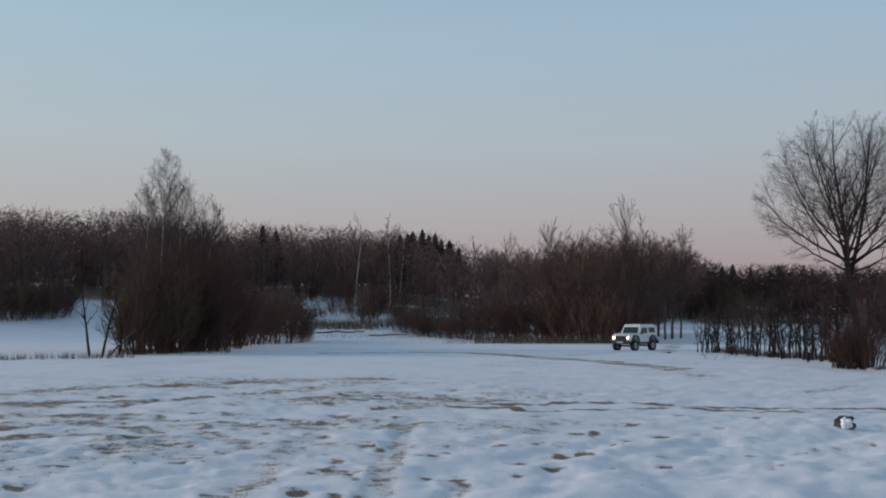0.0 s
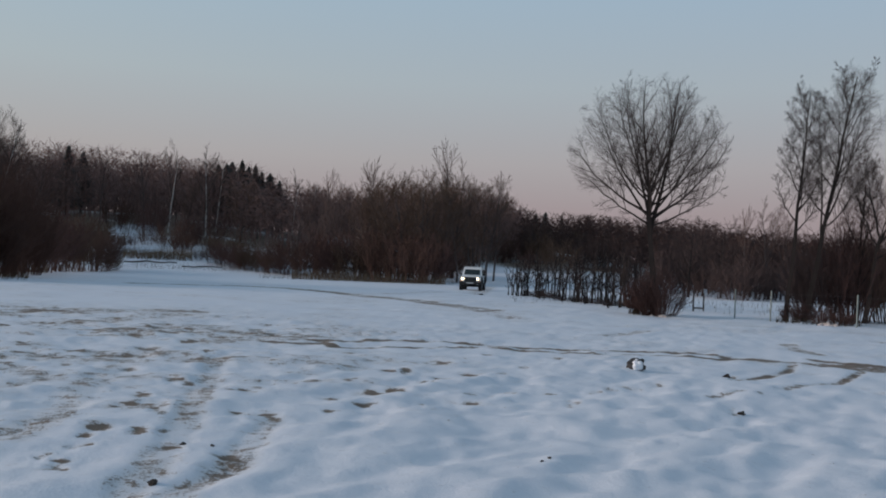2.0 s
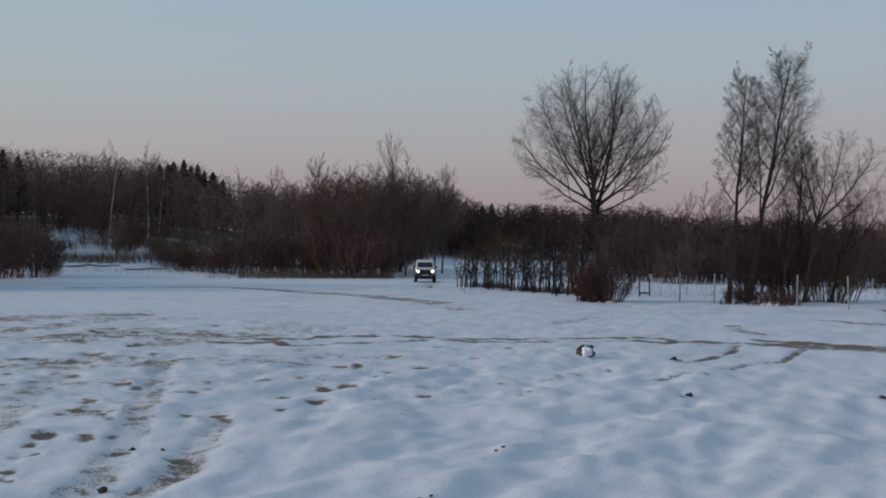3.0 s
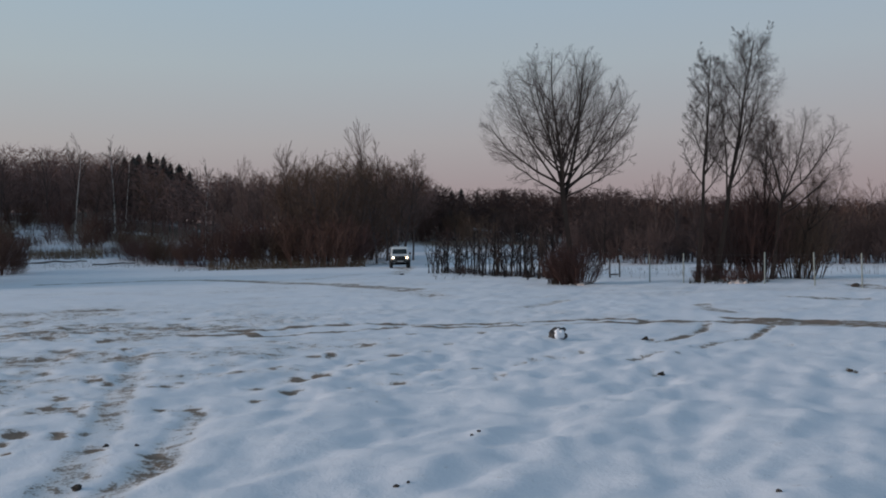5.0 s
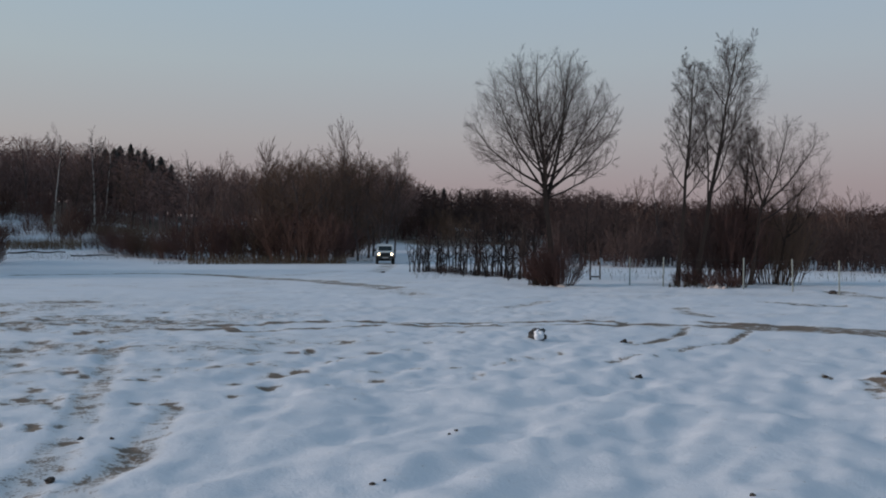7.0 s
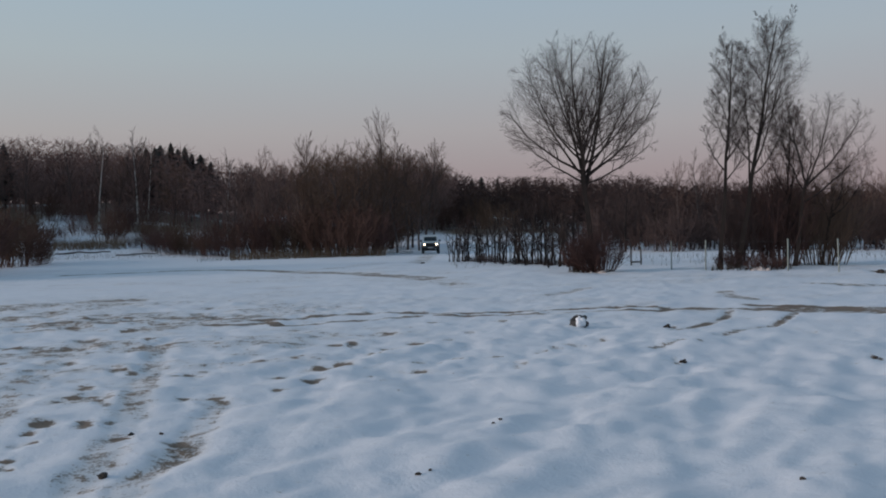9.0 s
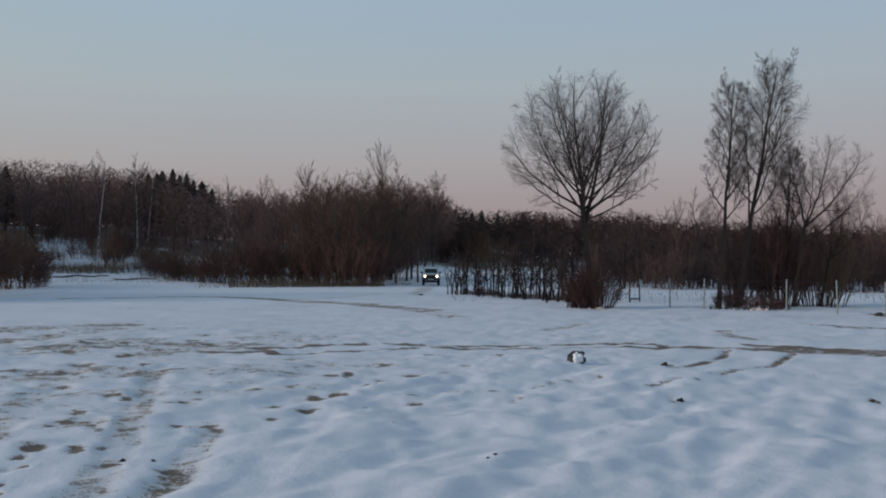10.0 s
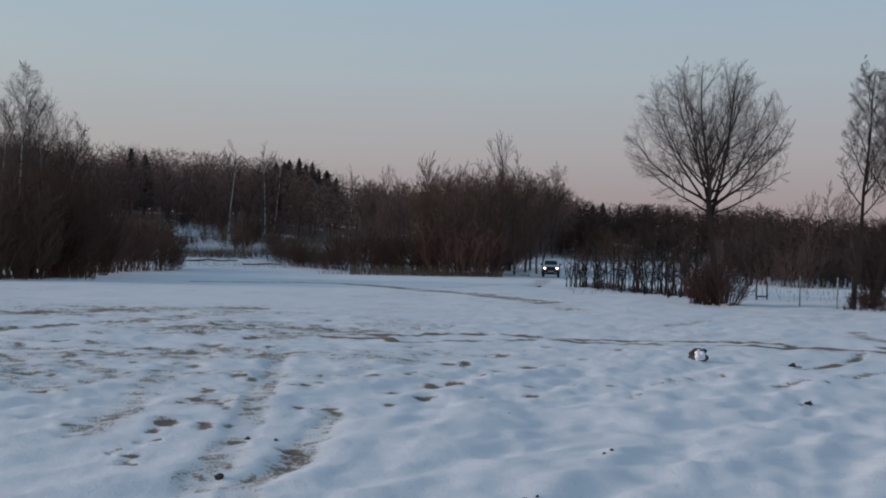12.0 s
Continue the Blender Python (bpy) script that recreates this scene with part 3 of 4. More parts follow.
def solo_tree():
    limbs = [(3.2, 172, 0.40, 9.5, 0.106), (3.4, 12, 1.00, 9.45, 0.100), (4.1, 182, 2.95, 6.7, 0.062), (3.7, 200, 2.7, 5.4, 0.050), (4.0, 158, 2.4, 7.7, 0.062),
             (3.8, 2, 3.0, 7.0, 0.069), (3.6, -20, 2.8, 5.2, 0.050), (4.0, 26, 2.5, 8.2, 0.062), (4.1, 90, 2.6, 7.2, 0.056), (4.0, 122, 1.9, 8.6, 0.062),
             (4.0, 270, 2.6, 7.0, 0.056), (4.3, 238, 1.8, 8.6, 0.062), (4.1, 305, 1.9, 8.4, 0.062), (4.6, 60, 1.8, 8.9, 0.056),
             (5.0, 150, 1.5, 9.0, 0.050), (5.0, 32, 1.8, 9.0, 0.050), (5.2, 200, 1.0, 9.5, 0.044), (5.2, -28, 1.7, 8.8, 0.044), (4.6, 182, 2.3, 8.3, 0.050), (4.4, -4, 2.7, 7.9, 0.050), (3.9, -35, 2.5, 6.0, 0.044)]
    limbed_tree(17, 24.45, 37.6, 4.2, -0.09, 0.155, limbs, (-0.6, 6.7, 3.25, 3.0), TWIG_BLACK, "tall bare broadleaf tree with a rounded crown, standing in snow", twigs=(13, 10, 8))


def shrub(name, x, y, tall, wide, seed, twig, label, stems=26, least=0.008, group="", dense=1.0, single=True):
    rng = np.random.RandomState(seed)
    a, q = rng.uniform(0, 6.283, stems), np.sqrt(rng.uniform(0, 1, stems))
    pos = np.stack([np.cos(a) * q * wide * 0.28, np.sin(a) * q * wide * 0.28, np.zeros(stems)], 1)
    lean = wide * 0.42 / tall
    way = np.stack([np.cos(a) * q * lean, np.sin(a) * q * lean, np.ones(stems)], 1)
    ln = tall * (1.05 - 0.35 * q) * rng.uniform(0.7, 1.05, stems)
    out = grow(rng, pos, way, ln, np.full(stems, 0.004 * tall + 0.006),
               [(5, 0.08, 0.02, 0.3, int(8 * dense), 0.12, 30, 10, 0.42), (3, 0.1, 0.05, 0.3, int(7 * dense), 0.1, 34, 12, 0.45), (1, 0.1, 0.04, 0.5, 0, 0, 0, 0, 0)])
    ob = thing(name, at(x, y), label, "shrub", group)
    if single:
        # every stem can be picked out by itself
        for i in range(stems):
            link_mesh("stem", *tubes([tuple(q[i::stems] for q in out[0])], least), twig, ob)
    else:
        tagged(link_mesh("stem_wood", *tubes(out[:1], least), twig, ob), kind="stuff")
    v1, f1 = tubes(out[1:-1], least)
    v2, f2 = tubes(out[-1:], least, tip=True)
    tagged(link_mesh("brushwood", np.vstack([v1, v2]), f1.tolist() + (f2 + len(v1)).tolist(), twig, ob), kind="stuff")
    return ob


solo_tree()
shrub("shrub", *bearing(24.7, 37.3), 2.0, 2.4, 3, TWIG_PURPLE, "dense red-brown shrub round the foot of a tree", 100, 0.005)
shrub("shrub", *bearing(23.7, 37.9), 1.6, 1.6, 4, TWIG_PURPLE, "dense red-brown shrub round the foot of a tree", 80, 0.006)


def steep(low, high, count, reach, rise, rad):
    """Steep limbs in a spiral up a poplar's trunk, shorter towards its top."""
    return [(z, 137.5 * i + 20, reach * (1.1 - 0.5 * i / count), z + rise * (1.1 - 0.35 * i / count), rad * (1.1 - 0.6 * i / count)) for i, z in enumerate(np.linspace(low, high, count))]


def poplars():
    clump = "clump of bare trees"
    limbed_tree(41, 31.95, 38.6, 9.15, 0.070, 0.105, [(4.4, 0, 1.1, 6.6, 0.04)] + steep(3.6, 8.25, 13, 0.85, 1.7, 0.034), (0.52, 6.6, 1.08, 3.1), TWIG_BLACK, "slender bare poplar in a clump beside the fence", clump, (15, 11, 7), tip=0.16)
    limbed_tree(42, 32.95, 38.9, 9.7, 0.165, 0.125, [(3.2, 175, 0.30, 8.6, 0.05), (4.0, 0, 1.3, 8.8, 0.045), (4.6, 20, 0.9, 9.3, 0.04)] + steep(3.8, 8.9, 14, 1.25, 2.0, 0.036), (1.40, 7.15, 1.6, 3.15), TWIG_BLACK,
                "tall bare poplar with a steep crown in a clump", clump, (15, 11, 7), tip=0.16)
    limbed_tree(43, 35.7, 40.2, 6.2, 0.03, 0.09, steep(1.4, 5.4, 12, 0.8, 2.0, 0.035), (0.1, 4.3, 0.95, 2.6), TWIG_PURPLE, "red-brown bare willow in the middle of a clump", clump, (16, 10, 7), tip=0.1)
    limbed_tree(44, 36.1, 39.4, 3.5, 0.14, 0.10, [(3.2, 0, 2.1, 6.1, 0.06), (3.2, 20, 1.1, 6.7, 0.05), (2.6, -12, 2.1, 4.7, 0.045), (3.4, 150, 0.6, 6.9, 0.05), (3.0, 205, 0.9, 5.6, 0.04), (3.0, 80, 1.2, 6.2, 0.04)],
                (1.2, 5.0, 2.1, 2.1), TWIG_BLACK, "bare tree that leans and spreads from a clump", clump, (14, 10, 7))
    limbed_tree(45, 37.5, 40.8, 2.3, 0.22, 0.08, [(2.0, 0, 1.5, 4.2, 0.04), (2.0, 40, 0.9, 4.5, 0.04), (1.8, 180, 0.8, 3.9, 0.035), (2.1, 90, 1.0, 4.2, 0.035), (2.0, 290, 1.2, 3.8, 0.03)],
                (0.8, 3.1, 1.7, 1.7), TWIG_OLIVE, "low spreading bare tree at the edge of a clump", clump, (14, 10, 7))
    shrub("shrub", *bearing(35.3, 40.5), 4.6, 3.0, 51, TWIG_PURPLE, "upright red-brown willow shrub among bare trees", 60, 0.007)
    shrub("shrub", *bearing(37.6, 41.5), 4.0, 3.4, 52, TWIG_OLIVE, "olive-brown shrub among bare trees", 60, 0.007)
    shrub("shrub", *bearing(33.6, 40.5), 3.6, 2.6, 53, TWIG_DARK, "grey-brown shrub among bare trees", 50, 0.007)
    shrub("shrub", *bearing(32.6, 38.2), 0.9, 1.6, 54, TWIG_PURPLE, "low tangled shrub at the foot of bare trees", 50, 0.006)
    shrub("shrub", *bearing(34.6, 37.4), 0.8, 2.0, 55, TWIG_PURPLE, "low tangled shrub at the foot of bare trees", 50, 0.006)


poplars()

# left-hand willow mass with birches behind it
for i, (az, r, tall, wide, tint) in enumerate([(-18.6, 51.0, 4.2, 2.6, TWIG_OLIVE), (-17.6, 53.5, 6.6, 4.4, TWIG_OLIVE), (-16.2, 56.0, 7.6, 5.0, TWIG_RED), (-14.7, 61.0, 7.9, 5.0, TWIG_RED),
                                               (-13.5, 66.0, 6.6, 4.6, TWIG_RED), (-16.6, 52.5, 4.0, 3.0, TWIG_OLIVE), (-15.2, 57.0, 4.6, 3.8, TWIG_RED), (-13.2, 70.0, 4.6, 4.0, TWIG_PURPLE)]):
    shrub("willow_shrub", *bearing(az, r), tall, wide, 70 + i, tint, "large dense brown willow shrub at the field's edge", 64, 0.010, "willow thicket", 1.4)
BIRCH = [(8, 0.03, 0.01, 0.12, 46, 0.30, 36, 8, 1.0), (4, 0.07, 0.03, 0.15, 12, 0.12, 34, 10, 0.42), (3, 0.08, 0.02, 0.3, 9, 0.08, 34, 12, 0.75), (1, 0.1, 0.0, 0.5, 0, 0, 0, 0, 0)]
for i, (az, r, top) in enumerate([(-17.2, 64, 10.4), (-18.1, 67, 8.2), (-15.9, 66, 8.7), (-15.0, 66, 8.0)]):
    x, y = bearing(az, r)
    tall = EYE + r * math.tan(radians(top)) - height(x, y)
    make_tree("birch", np.random.RandomState(90 + i), [(0, 0, 0)], [(0.02, 0, 1)], [tall * 0.94], [0.11], BIRCH,
              at(x, y), BIRCH_BARK, TWIG_PALE, 0.0045, "tall slim bare birch behind willow shrubs", "tree", "birches", wood=1, outline=(0.15, tall * 0.64, 2.0, tall * 0.37))
for i, (az, r, tall) in enumerate([(-21.0, 49.5, 3.7), (-20.3, 49.8, 3.4), (-19.4, 50.5, 2.0), (-18.6, 51.0, 2.4)]):
    make_tree("sapling", np.random.RandomState(100 + i), [(0, 0, 0)], [(-0.06 + 0.05 * i, 0, 1)], [tall], [0.085],
              [(6, 0.06, 0, 0.3, 7, 0.3, 40, 12, 0.3), (3, 0.1, 0.03, 0.3, 5, 0.1, 40, 12, 0.4), (1, 0.1, 0, 0.5, 0, 0, 0, 0, 0)],
              at(*bearing(az, r)), BARK, TWIG, 0.008, "slim dark sapling at the edge of the snow", "sapling", "saplings")


# ---- hedge of saplings beside the lane ----
def hedge():
    rng = np.random.RandomState(7)
    kinds = []
    for i in range(5):
        tall = 1.7
        kinds.append(make_tree("sapling", np.random.RandomState(120 + i), [(0, 0, 0), (0.08, 0.05, 0)], [(0.04, 0, 1), (-0.1, 0.05, 1)], [tall, tall * 0.7], [0.034, 0.022],
                               [(5, 0.08, 0, 0.4, 6, 0.35, 42, 14, 0.34), (2, 0.1, 0.04, 0.4, 5, 0.1, 38, 12, 0.5), (1, 0.1, 0, 0.5, 0, 0, 0, 0, 0)],
                               at(*bearing(16 + i * 1.4, 52 - i * 2.6)), BARK, TWIG_DARK, 0.008, "bare dark sapling in a thin hedge over snow", "sapling", "hedge of saplings"))
        tagged(kinds[-1].children[0], kind="stuff")
    for i in range(58):
        t = float(np.clip((i + rng.normal(0, 1.2)) / 58, 0, 1))
        az, r = 15.5 + 8.0 * t, 54.0 - 14.5 * t + abs(rng.normal(0, 2.4))
        x, y = bearing(az, r)
        s = rng.uniform(0.8, 1.6)
        m = at(x, y, 0.05, rng.uniform(0, 360)) @ Matrix.Diagonal((s, s, s, 1))
        c = copy_thing(kinds[i % 5], m)
        c.scale = (s, s, s)


hedge()


# ---- grove, wood's edge and far woods ----
def prototypes():
    """Kinds of bare trees 10 m high and shrubs 4 m high, copied at many places."""
    away = pose(0, 0, 0)
    spec = [(6, 0.04, 0.01, 0.25, 18, 0.26, 34, 9, 1.0), (4, 0.07, 0.04, 0.15, 9, 0.15, 28, 10, 0.42), (2, 0.1, 0.06, 0.4, 9, 0.1, 26, 10, 0.6), (1, 0.1, 0.05, 0.5, 0, 0, 0, 0, 0)]
    wide = [(6, 0.06, 0.01, 0.2, 18, 0.20, 46, 12, 1.0), (4, 0.08, 0.02, 0.15, 9, 0.15, 38, 12, 0.46), (2, 0.1, 0.02, 0.4, 10, 0.1, 38, 12, 0.66), (1, 0.1, 0.05, 0.5, 0, 0, 0, 0, 0)]
    eggs = {"slim": (0.1, 6.1, 1.7, 3.9), "wide": (0.1, 5.6, 2.6, 4.5), "olive": (0.1, 5.4, 2.7, 4.7), "dark": (0.1, 5.6, 2.5, 4.5), "birch": (0.1, 6.7, 1.5, 3.3)}
    kinds = {}
    # "dark" is the wide tree again, with shade put into its colours
    for key, sp, bark, twig, label, n in (("slim", spec, HAZY_BARK, TWIG, "slim bare tree at the edge of dark woods", 3), ("wide", wide, HAZY_BARK, TWIG, "broad bare tree at the edge of dark woods", 3),
                                          ("dark", wide, BARK, TWIG_DARK, "bare tree at the edge of woods, coloured darker for shade", 2), ("olive", wide, HAZY_BARK, TWIG_OLIVE, "olive-brown bare willow tree in a grove", 2), ("birch", spec, BIRCH_BARK, TWIG_PALE, "pale-barked bare birch before dark woods", 2)):
        kinds[key] = [make_tree("birch" if key == "birch" else "bare_tree", np.random.RandomState(200 + len(kinds) * 9 + i), [(0, 0, 0)], [(0.02, 0, 1)], [7.6], [0.13], sp, away, bark, twig, 0.0085,
                                label, "tree", "trees at the wood's edge", wood=1 if key == "birch" else 2, outline=eggs[key]) for i in range(n)]
    kinds["shrub"] = [shrub("shrub", 0, 5, 4.0, 3.6, 300 + i, (TWIG_PURPLE, TWIG_RED, TWIG_OLIVE)[i], "dense brown shrub at the wood's edge", 24, 0.013, "shrubs at the wood's edge", 1.0, False) for i in range(3)]
    # shrubs in the darker twigs that carry shade in their colour
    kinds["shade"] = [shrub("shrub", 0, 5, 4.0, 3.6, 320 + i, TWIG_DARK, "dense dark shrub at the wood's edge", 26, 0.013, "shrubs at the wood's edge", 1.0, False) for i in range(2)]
    return kinds


def spruce(seed, m, label):
    rng = np.random.RandomState(seed)
    ob = thing("spruce", m, label, "tree", "spruces")
    v, f = tubes([(np.array([[0, 0, 0.0]]), np.array([[0, 0, 10.0]]), np.array([0.14]), np.array([0.02]))], 0.02)
    link_mesh("trunk", v, f, BARK, ob)
    n = 1900
    h = rng.uniform(0.15, 1.0, n)
    a = rng.uniform(0, 6.283, n)
    whorl = 0.55 + 0.55 * (1 - np.mod(h * 11 + 0.12 * np.sin(3 * a + seed), 1.0))
    ln = 2.3 * (1.02 - h) ** 0.75 * whorl * (0.8 + 0.25 * np.sin(2 * a + 5 * h + seed)) * rng.uniform(0.5, 1.05, n) + 0.08
    p0 = np.stack([0 * h, 0 * h, h * 9.7], 1)
    d = np.stack([np.cos(a), np.sin(a), rng.uniform(-0.25, 0.35, n)], 1)
    mid = p0 + d * ln[:, None] * 0.35
    verts, faces = tubes([(mid, p0 + d * ln[:, None], 0.10 + 0 * h, 0.05 + 0 * h), (p0, mid, 0.03 + 0 * h, 0.08 + 0 * h)], 0.02, tip=True)
    link_mesh("crown", verts, faces, NEEDLE, ob)
    return ob


def put(ob, az, r, tall, base, used, turn=0.0, fat=1.0):
    """The first time the kind itself is moved, later a copy of it."""
    x, y = bearing(az, r)
    s = tall / base
    m = at(x, y, 0.1, turn)
    c = ob if ob.name not in used else copy_thing(ob, m)
    used.add(ob.name)
    c.matrix_basis = m
    c.scale = (s * fat, s * fat, s)


# how high the woods stand over the eye, by bearing
SKYLINE = [(-60, 6.3), (-26, 6.45), (-20, 6.5), (-11.7, 5.95), (-8, 5.8), (-1, 5.5), (1.4, 4.6), (4, 4.3), (7, 4.6), (10, 4.9), (13, 4.9), (15.3, 4.2), (16.5, 3.3), (27, 3.1), (30, 2.7), (42, 2.0), (47.7, 2.5), (60, 3)]


def skyline(az):
    return float(np.interp(az, [a for a, _ in SKYLINE], [e for _, e in SKYLINE]))


def woods_edge():
    kinds, used, rng = prototypes(), set(), np.random.RandomState(21)

    def tall_for(az, r, top):
        return EYE + r * math.tan(radians(top)) - lay(np.array(bearing(az, r)[0]), np.array(bearing(az, r)[1]))

    # trees that stand out of the skyline
    named = [("birch", -5.5, 121, 6.5), ("birch", -3.3, 121, 6.7), ("birch", -2.7, 124, 6.0), ("birch", 1.8, 116, 5.5), ("slim", 4.1, 108, 5.5), ("slim", 4.8, 110, 5.0), ("slim", 2.9, 112, 4.8),
             ("slim", 6.6, 96, 6.1), ("slim", 7.2, 97, 6.5), ("olive", 9.0, 84, 5.8), ("olive", 9.9, 86, 5.9), ("olive", 8.1, 86, 5.3), ("slim", 11.3, 96, 7.6), ("slim", 11.9, 97, 6.7),
             ("olive", 12.9, 95, 5.8), ("olive", 14.0, 94, 6.0), ("slim", 14.5, 95, 5.6), ("wide", 13.2, 98, 5.5), ("olive", 10.8, 90, 6.1), ("olive", 7.9, 94, 5.2), ("wide", 5.8, 96, 5.0), ("olive", 7.4, 88, 5.0), ("olive", 8.6, 90, 5.2), ("olive", 9.5, 92, 5.4), ("olive", 10.3, 85, 5.2), ("olive", 11.2, 87, 5.3), ("olive", 12.2, 90, 5.4), ("olive", 6.6, 90, 4.7), ("wide", 4.6, 94, 4.4), ("wide", 3.4, 96, 4.3), ("wide", 13.6, 93, 5.0)]
    named += [("slim", 29.6, 82, 4.1), ("slim", 30.9, 80, 4.8), ("slim", 31.6, 82, 4.3), ("dark", 28.3, 76, 3.6), ("dark", 26.4, 74, 3.6), ("dark", 27.2, 78, 3.5), ("slim", 41.2, 72, 3.4), ("slim", 42.2, 74, 3.0), ("slim", 40.4, 74, 3.1),
             ("dark", 45.6, 74, 2.7), ("dark", 47.6, 72, 3.0), ("dark", 49.0, 74, 3.0), ("slim", -20.4, 118, 6.7), ("slim", -9.4, 122, 5.9), ("slim", -6.9, 124, 6.0), ("slim", -23.5, 118, 6.6)]
    for key, az, r, top in named:
        put(kinds[key][rng.randint(len(kinds[key]))], az, r, 1.06 * tall_for(az, r, top), 10.0, used, rng.uniform(0, 360), 0.85 if key in ("slim", "birch") else 1.0)
    # a ragged front row of the woods
    for az in np.arange(-30, 54, 0.95):
        a = az + rng.uniform(-0.4, 0.4)
        r = np.interp(a, [-30, -8, -2, 3, 10, 16, 20, 27, 34, 40, 56], [118, 122, 120, 108, 100, 118, 112, 86, 78, 72, 70]) + rng.uniform(0, 12)
        if -22.3 < a < -18.9 or -8.7 < a < -6.0:
            r += 9
        # east of 20 degrees only the copies coloured darker for shade
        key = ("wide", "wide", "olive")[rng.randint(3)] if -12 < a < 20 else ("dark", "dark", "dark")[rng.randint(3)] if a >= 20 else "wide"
        put(kinds[key][rng.randint(len(kinds[key]))], a, r, tall_for(a, r, skyline(a) + 0.2) * rng.uniform(0.62, 0.92), 10.0, used, rng.uniform(0, 360), rng.uniform(1.0, 1.4))
    # brush along the foot of the woods
    for az in np.arange(-30, 56, 0.8):
        a = az + rng.uniform(-0.4, 0.4)
        if 12.2 < a < 22.5:
            r = rng.uniform(104, 122) if a > 15 else rng.uniform(112, 120)
        else:
            r = np.interp(a, [-30, -12, -9, -4, -1, 1, 5, 9, 10.8, 11.4, 12.2, 22.6, 27, 34, 40, 56], [112, 108, 104, 105, 96, 90, 84, 80, 81, 95, 97, 80, 74, 70, 66, 62]) + rng.uniform(0, 9)
        if -22.3 < a < -18.9 or -8.7 < a < -6.0:
            r += 13
        # the brush there is darker too, its colour standing in for shade
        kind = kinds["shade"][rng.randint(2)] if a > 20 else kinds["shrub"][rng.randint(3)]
        put(kind, a, r, rng.uniform(2.2, 4.6), 4.0, used, rng.uniform(0, 360), rng.uniform(0.9, 1.5))
    west_brush = [(-12.6, 74, 4.8), (-11.9, 78, 5.2), (-11.0, 80, 5.0), (-10.3, 82, 4.6), (-9.6, 84, 4.2), (-9.0, 86, 3.4), (-8.5, 88, 2.4), (-11.4, 86, 5.6), (-10.0, 90, 5.0), (-2.8, 100, 2.6),
                  (-2.2, 99, 2.8), (-1.4, 96, 2.6), (-0.6, 95, 3.2), (0.2, 94, 3.4), (-3.6, 102, 1.4), (-8.9, 107, 2.4), (-8.2, 109, 1.8), (-7.4, 110, 1.6), (-6.7, 111, 2.4), (-5.9, 112, 1.6),
                  (-5.1, 110, 1.8), (-4.4, 108, 2.2), (-1.0, 100, 4.0), (-26.6, 108, 4.6), (-25.8, 110, 4.8), (-24.9, 109, 5.0), (-24.1, 111, 4.6), (-23.3, 110, 4.2), (-22.7, 111, 3.6)]
    grove_brush = [(3.0, 88, 4.6), (4.5, 86, 4.4), (6.2, 84, 4.8), (7.6, 82, 5.0), (9.2, 81, 5.0), (10.6, 82, 4.6), (11.4, 97, 4.0), (1.0, 91, 3.6), (2.0, 90, 4.2), (5.3, 88, 5.0),
                   (6.9, 87, 5.2), (8.4, 85, 5.4), (10.0, 85, 5.4), (11.9, 98, 4.6), (3.8, 92, 4.8), (12.6, 106, 3.6)]
    for a, r, tall in west_brush + grove_brush:
        put(kinds["shrub"][rng.randint(3)], a, r, tall, 4.0, used, rng.uniform(0, 360), 1.2)
    for a in np.arange(16.6, 23.4, 0.55):
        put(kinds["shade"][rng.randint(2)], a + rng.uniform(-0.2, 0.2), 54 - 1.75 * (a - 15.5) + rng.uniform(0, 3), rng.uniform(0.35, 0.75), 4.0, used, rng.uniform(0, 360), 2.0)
    ever = [spruce(400 + i, pose(0, 0, 0), "dark green spruce among bare trees") for i in range(2)]
    for i, (a, r, top) in enumerate([(-2.7, 134, 5.5), (-2.2, 138, 5.55), (-1.9, 134, 5.7), (-1.3, 136, 5.85), (-0.9, 140, 5.5), (-0.5, 135, 5.6), (-0.1, 139, 5.2), (0.4, 135, 5.15), (1.0, 136, 4.7), (-11.2, 133, 6.0), (-10.4, 135, 5.7),
                                     (17.0, 165, 3.4), (17.6, 168, 3.45), (18.6, 166, 3.35), (20.2, 170, 3.3)]):
        put(ever[i % 2], a, r, tall_for(a, r, top), 10.0, used, rng.uniform(0, 360), 1.6 if r < 140 else 1.3)


woods_edge()


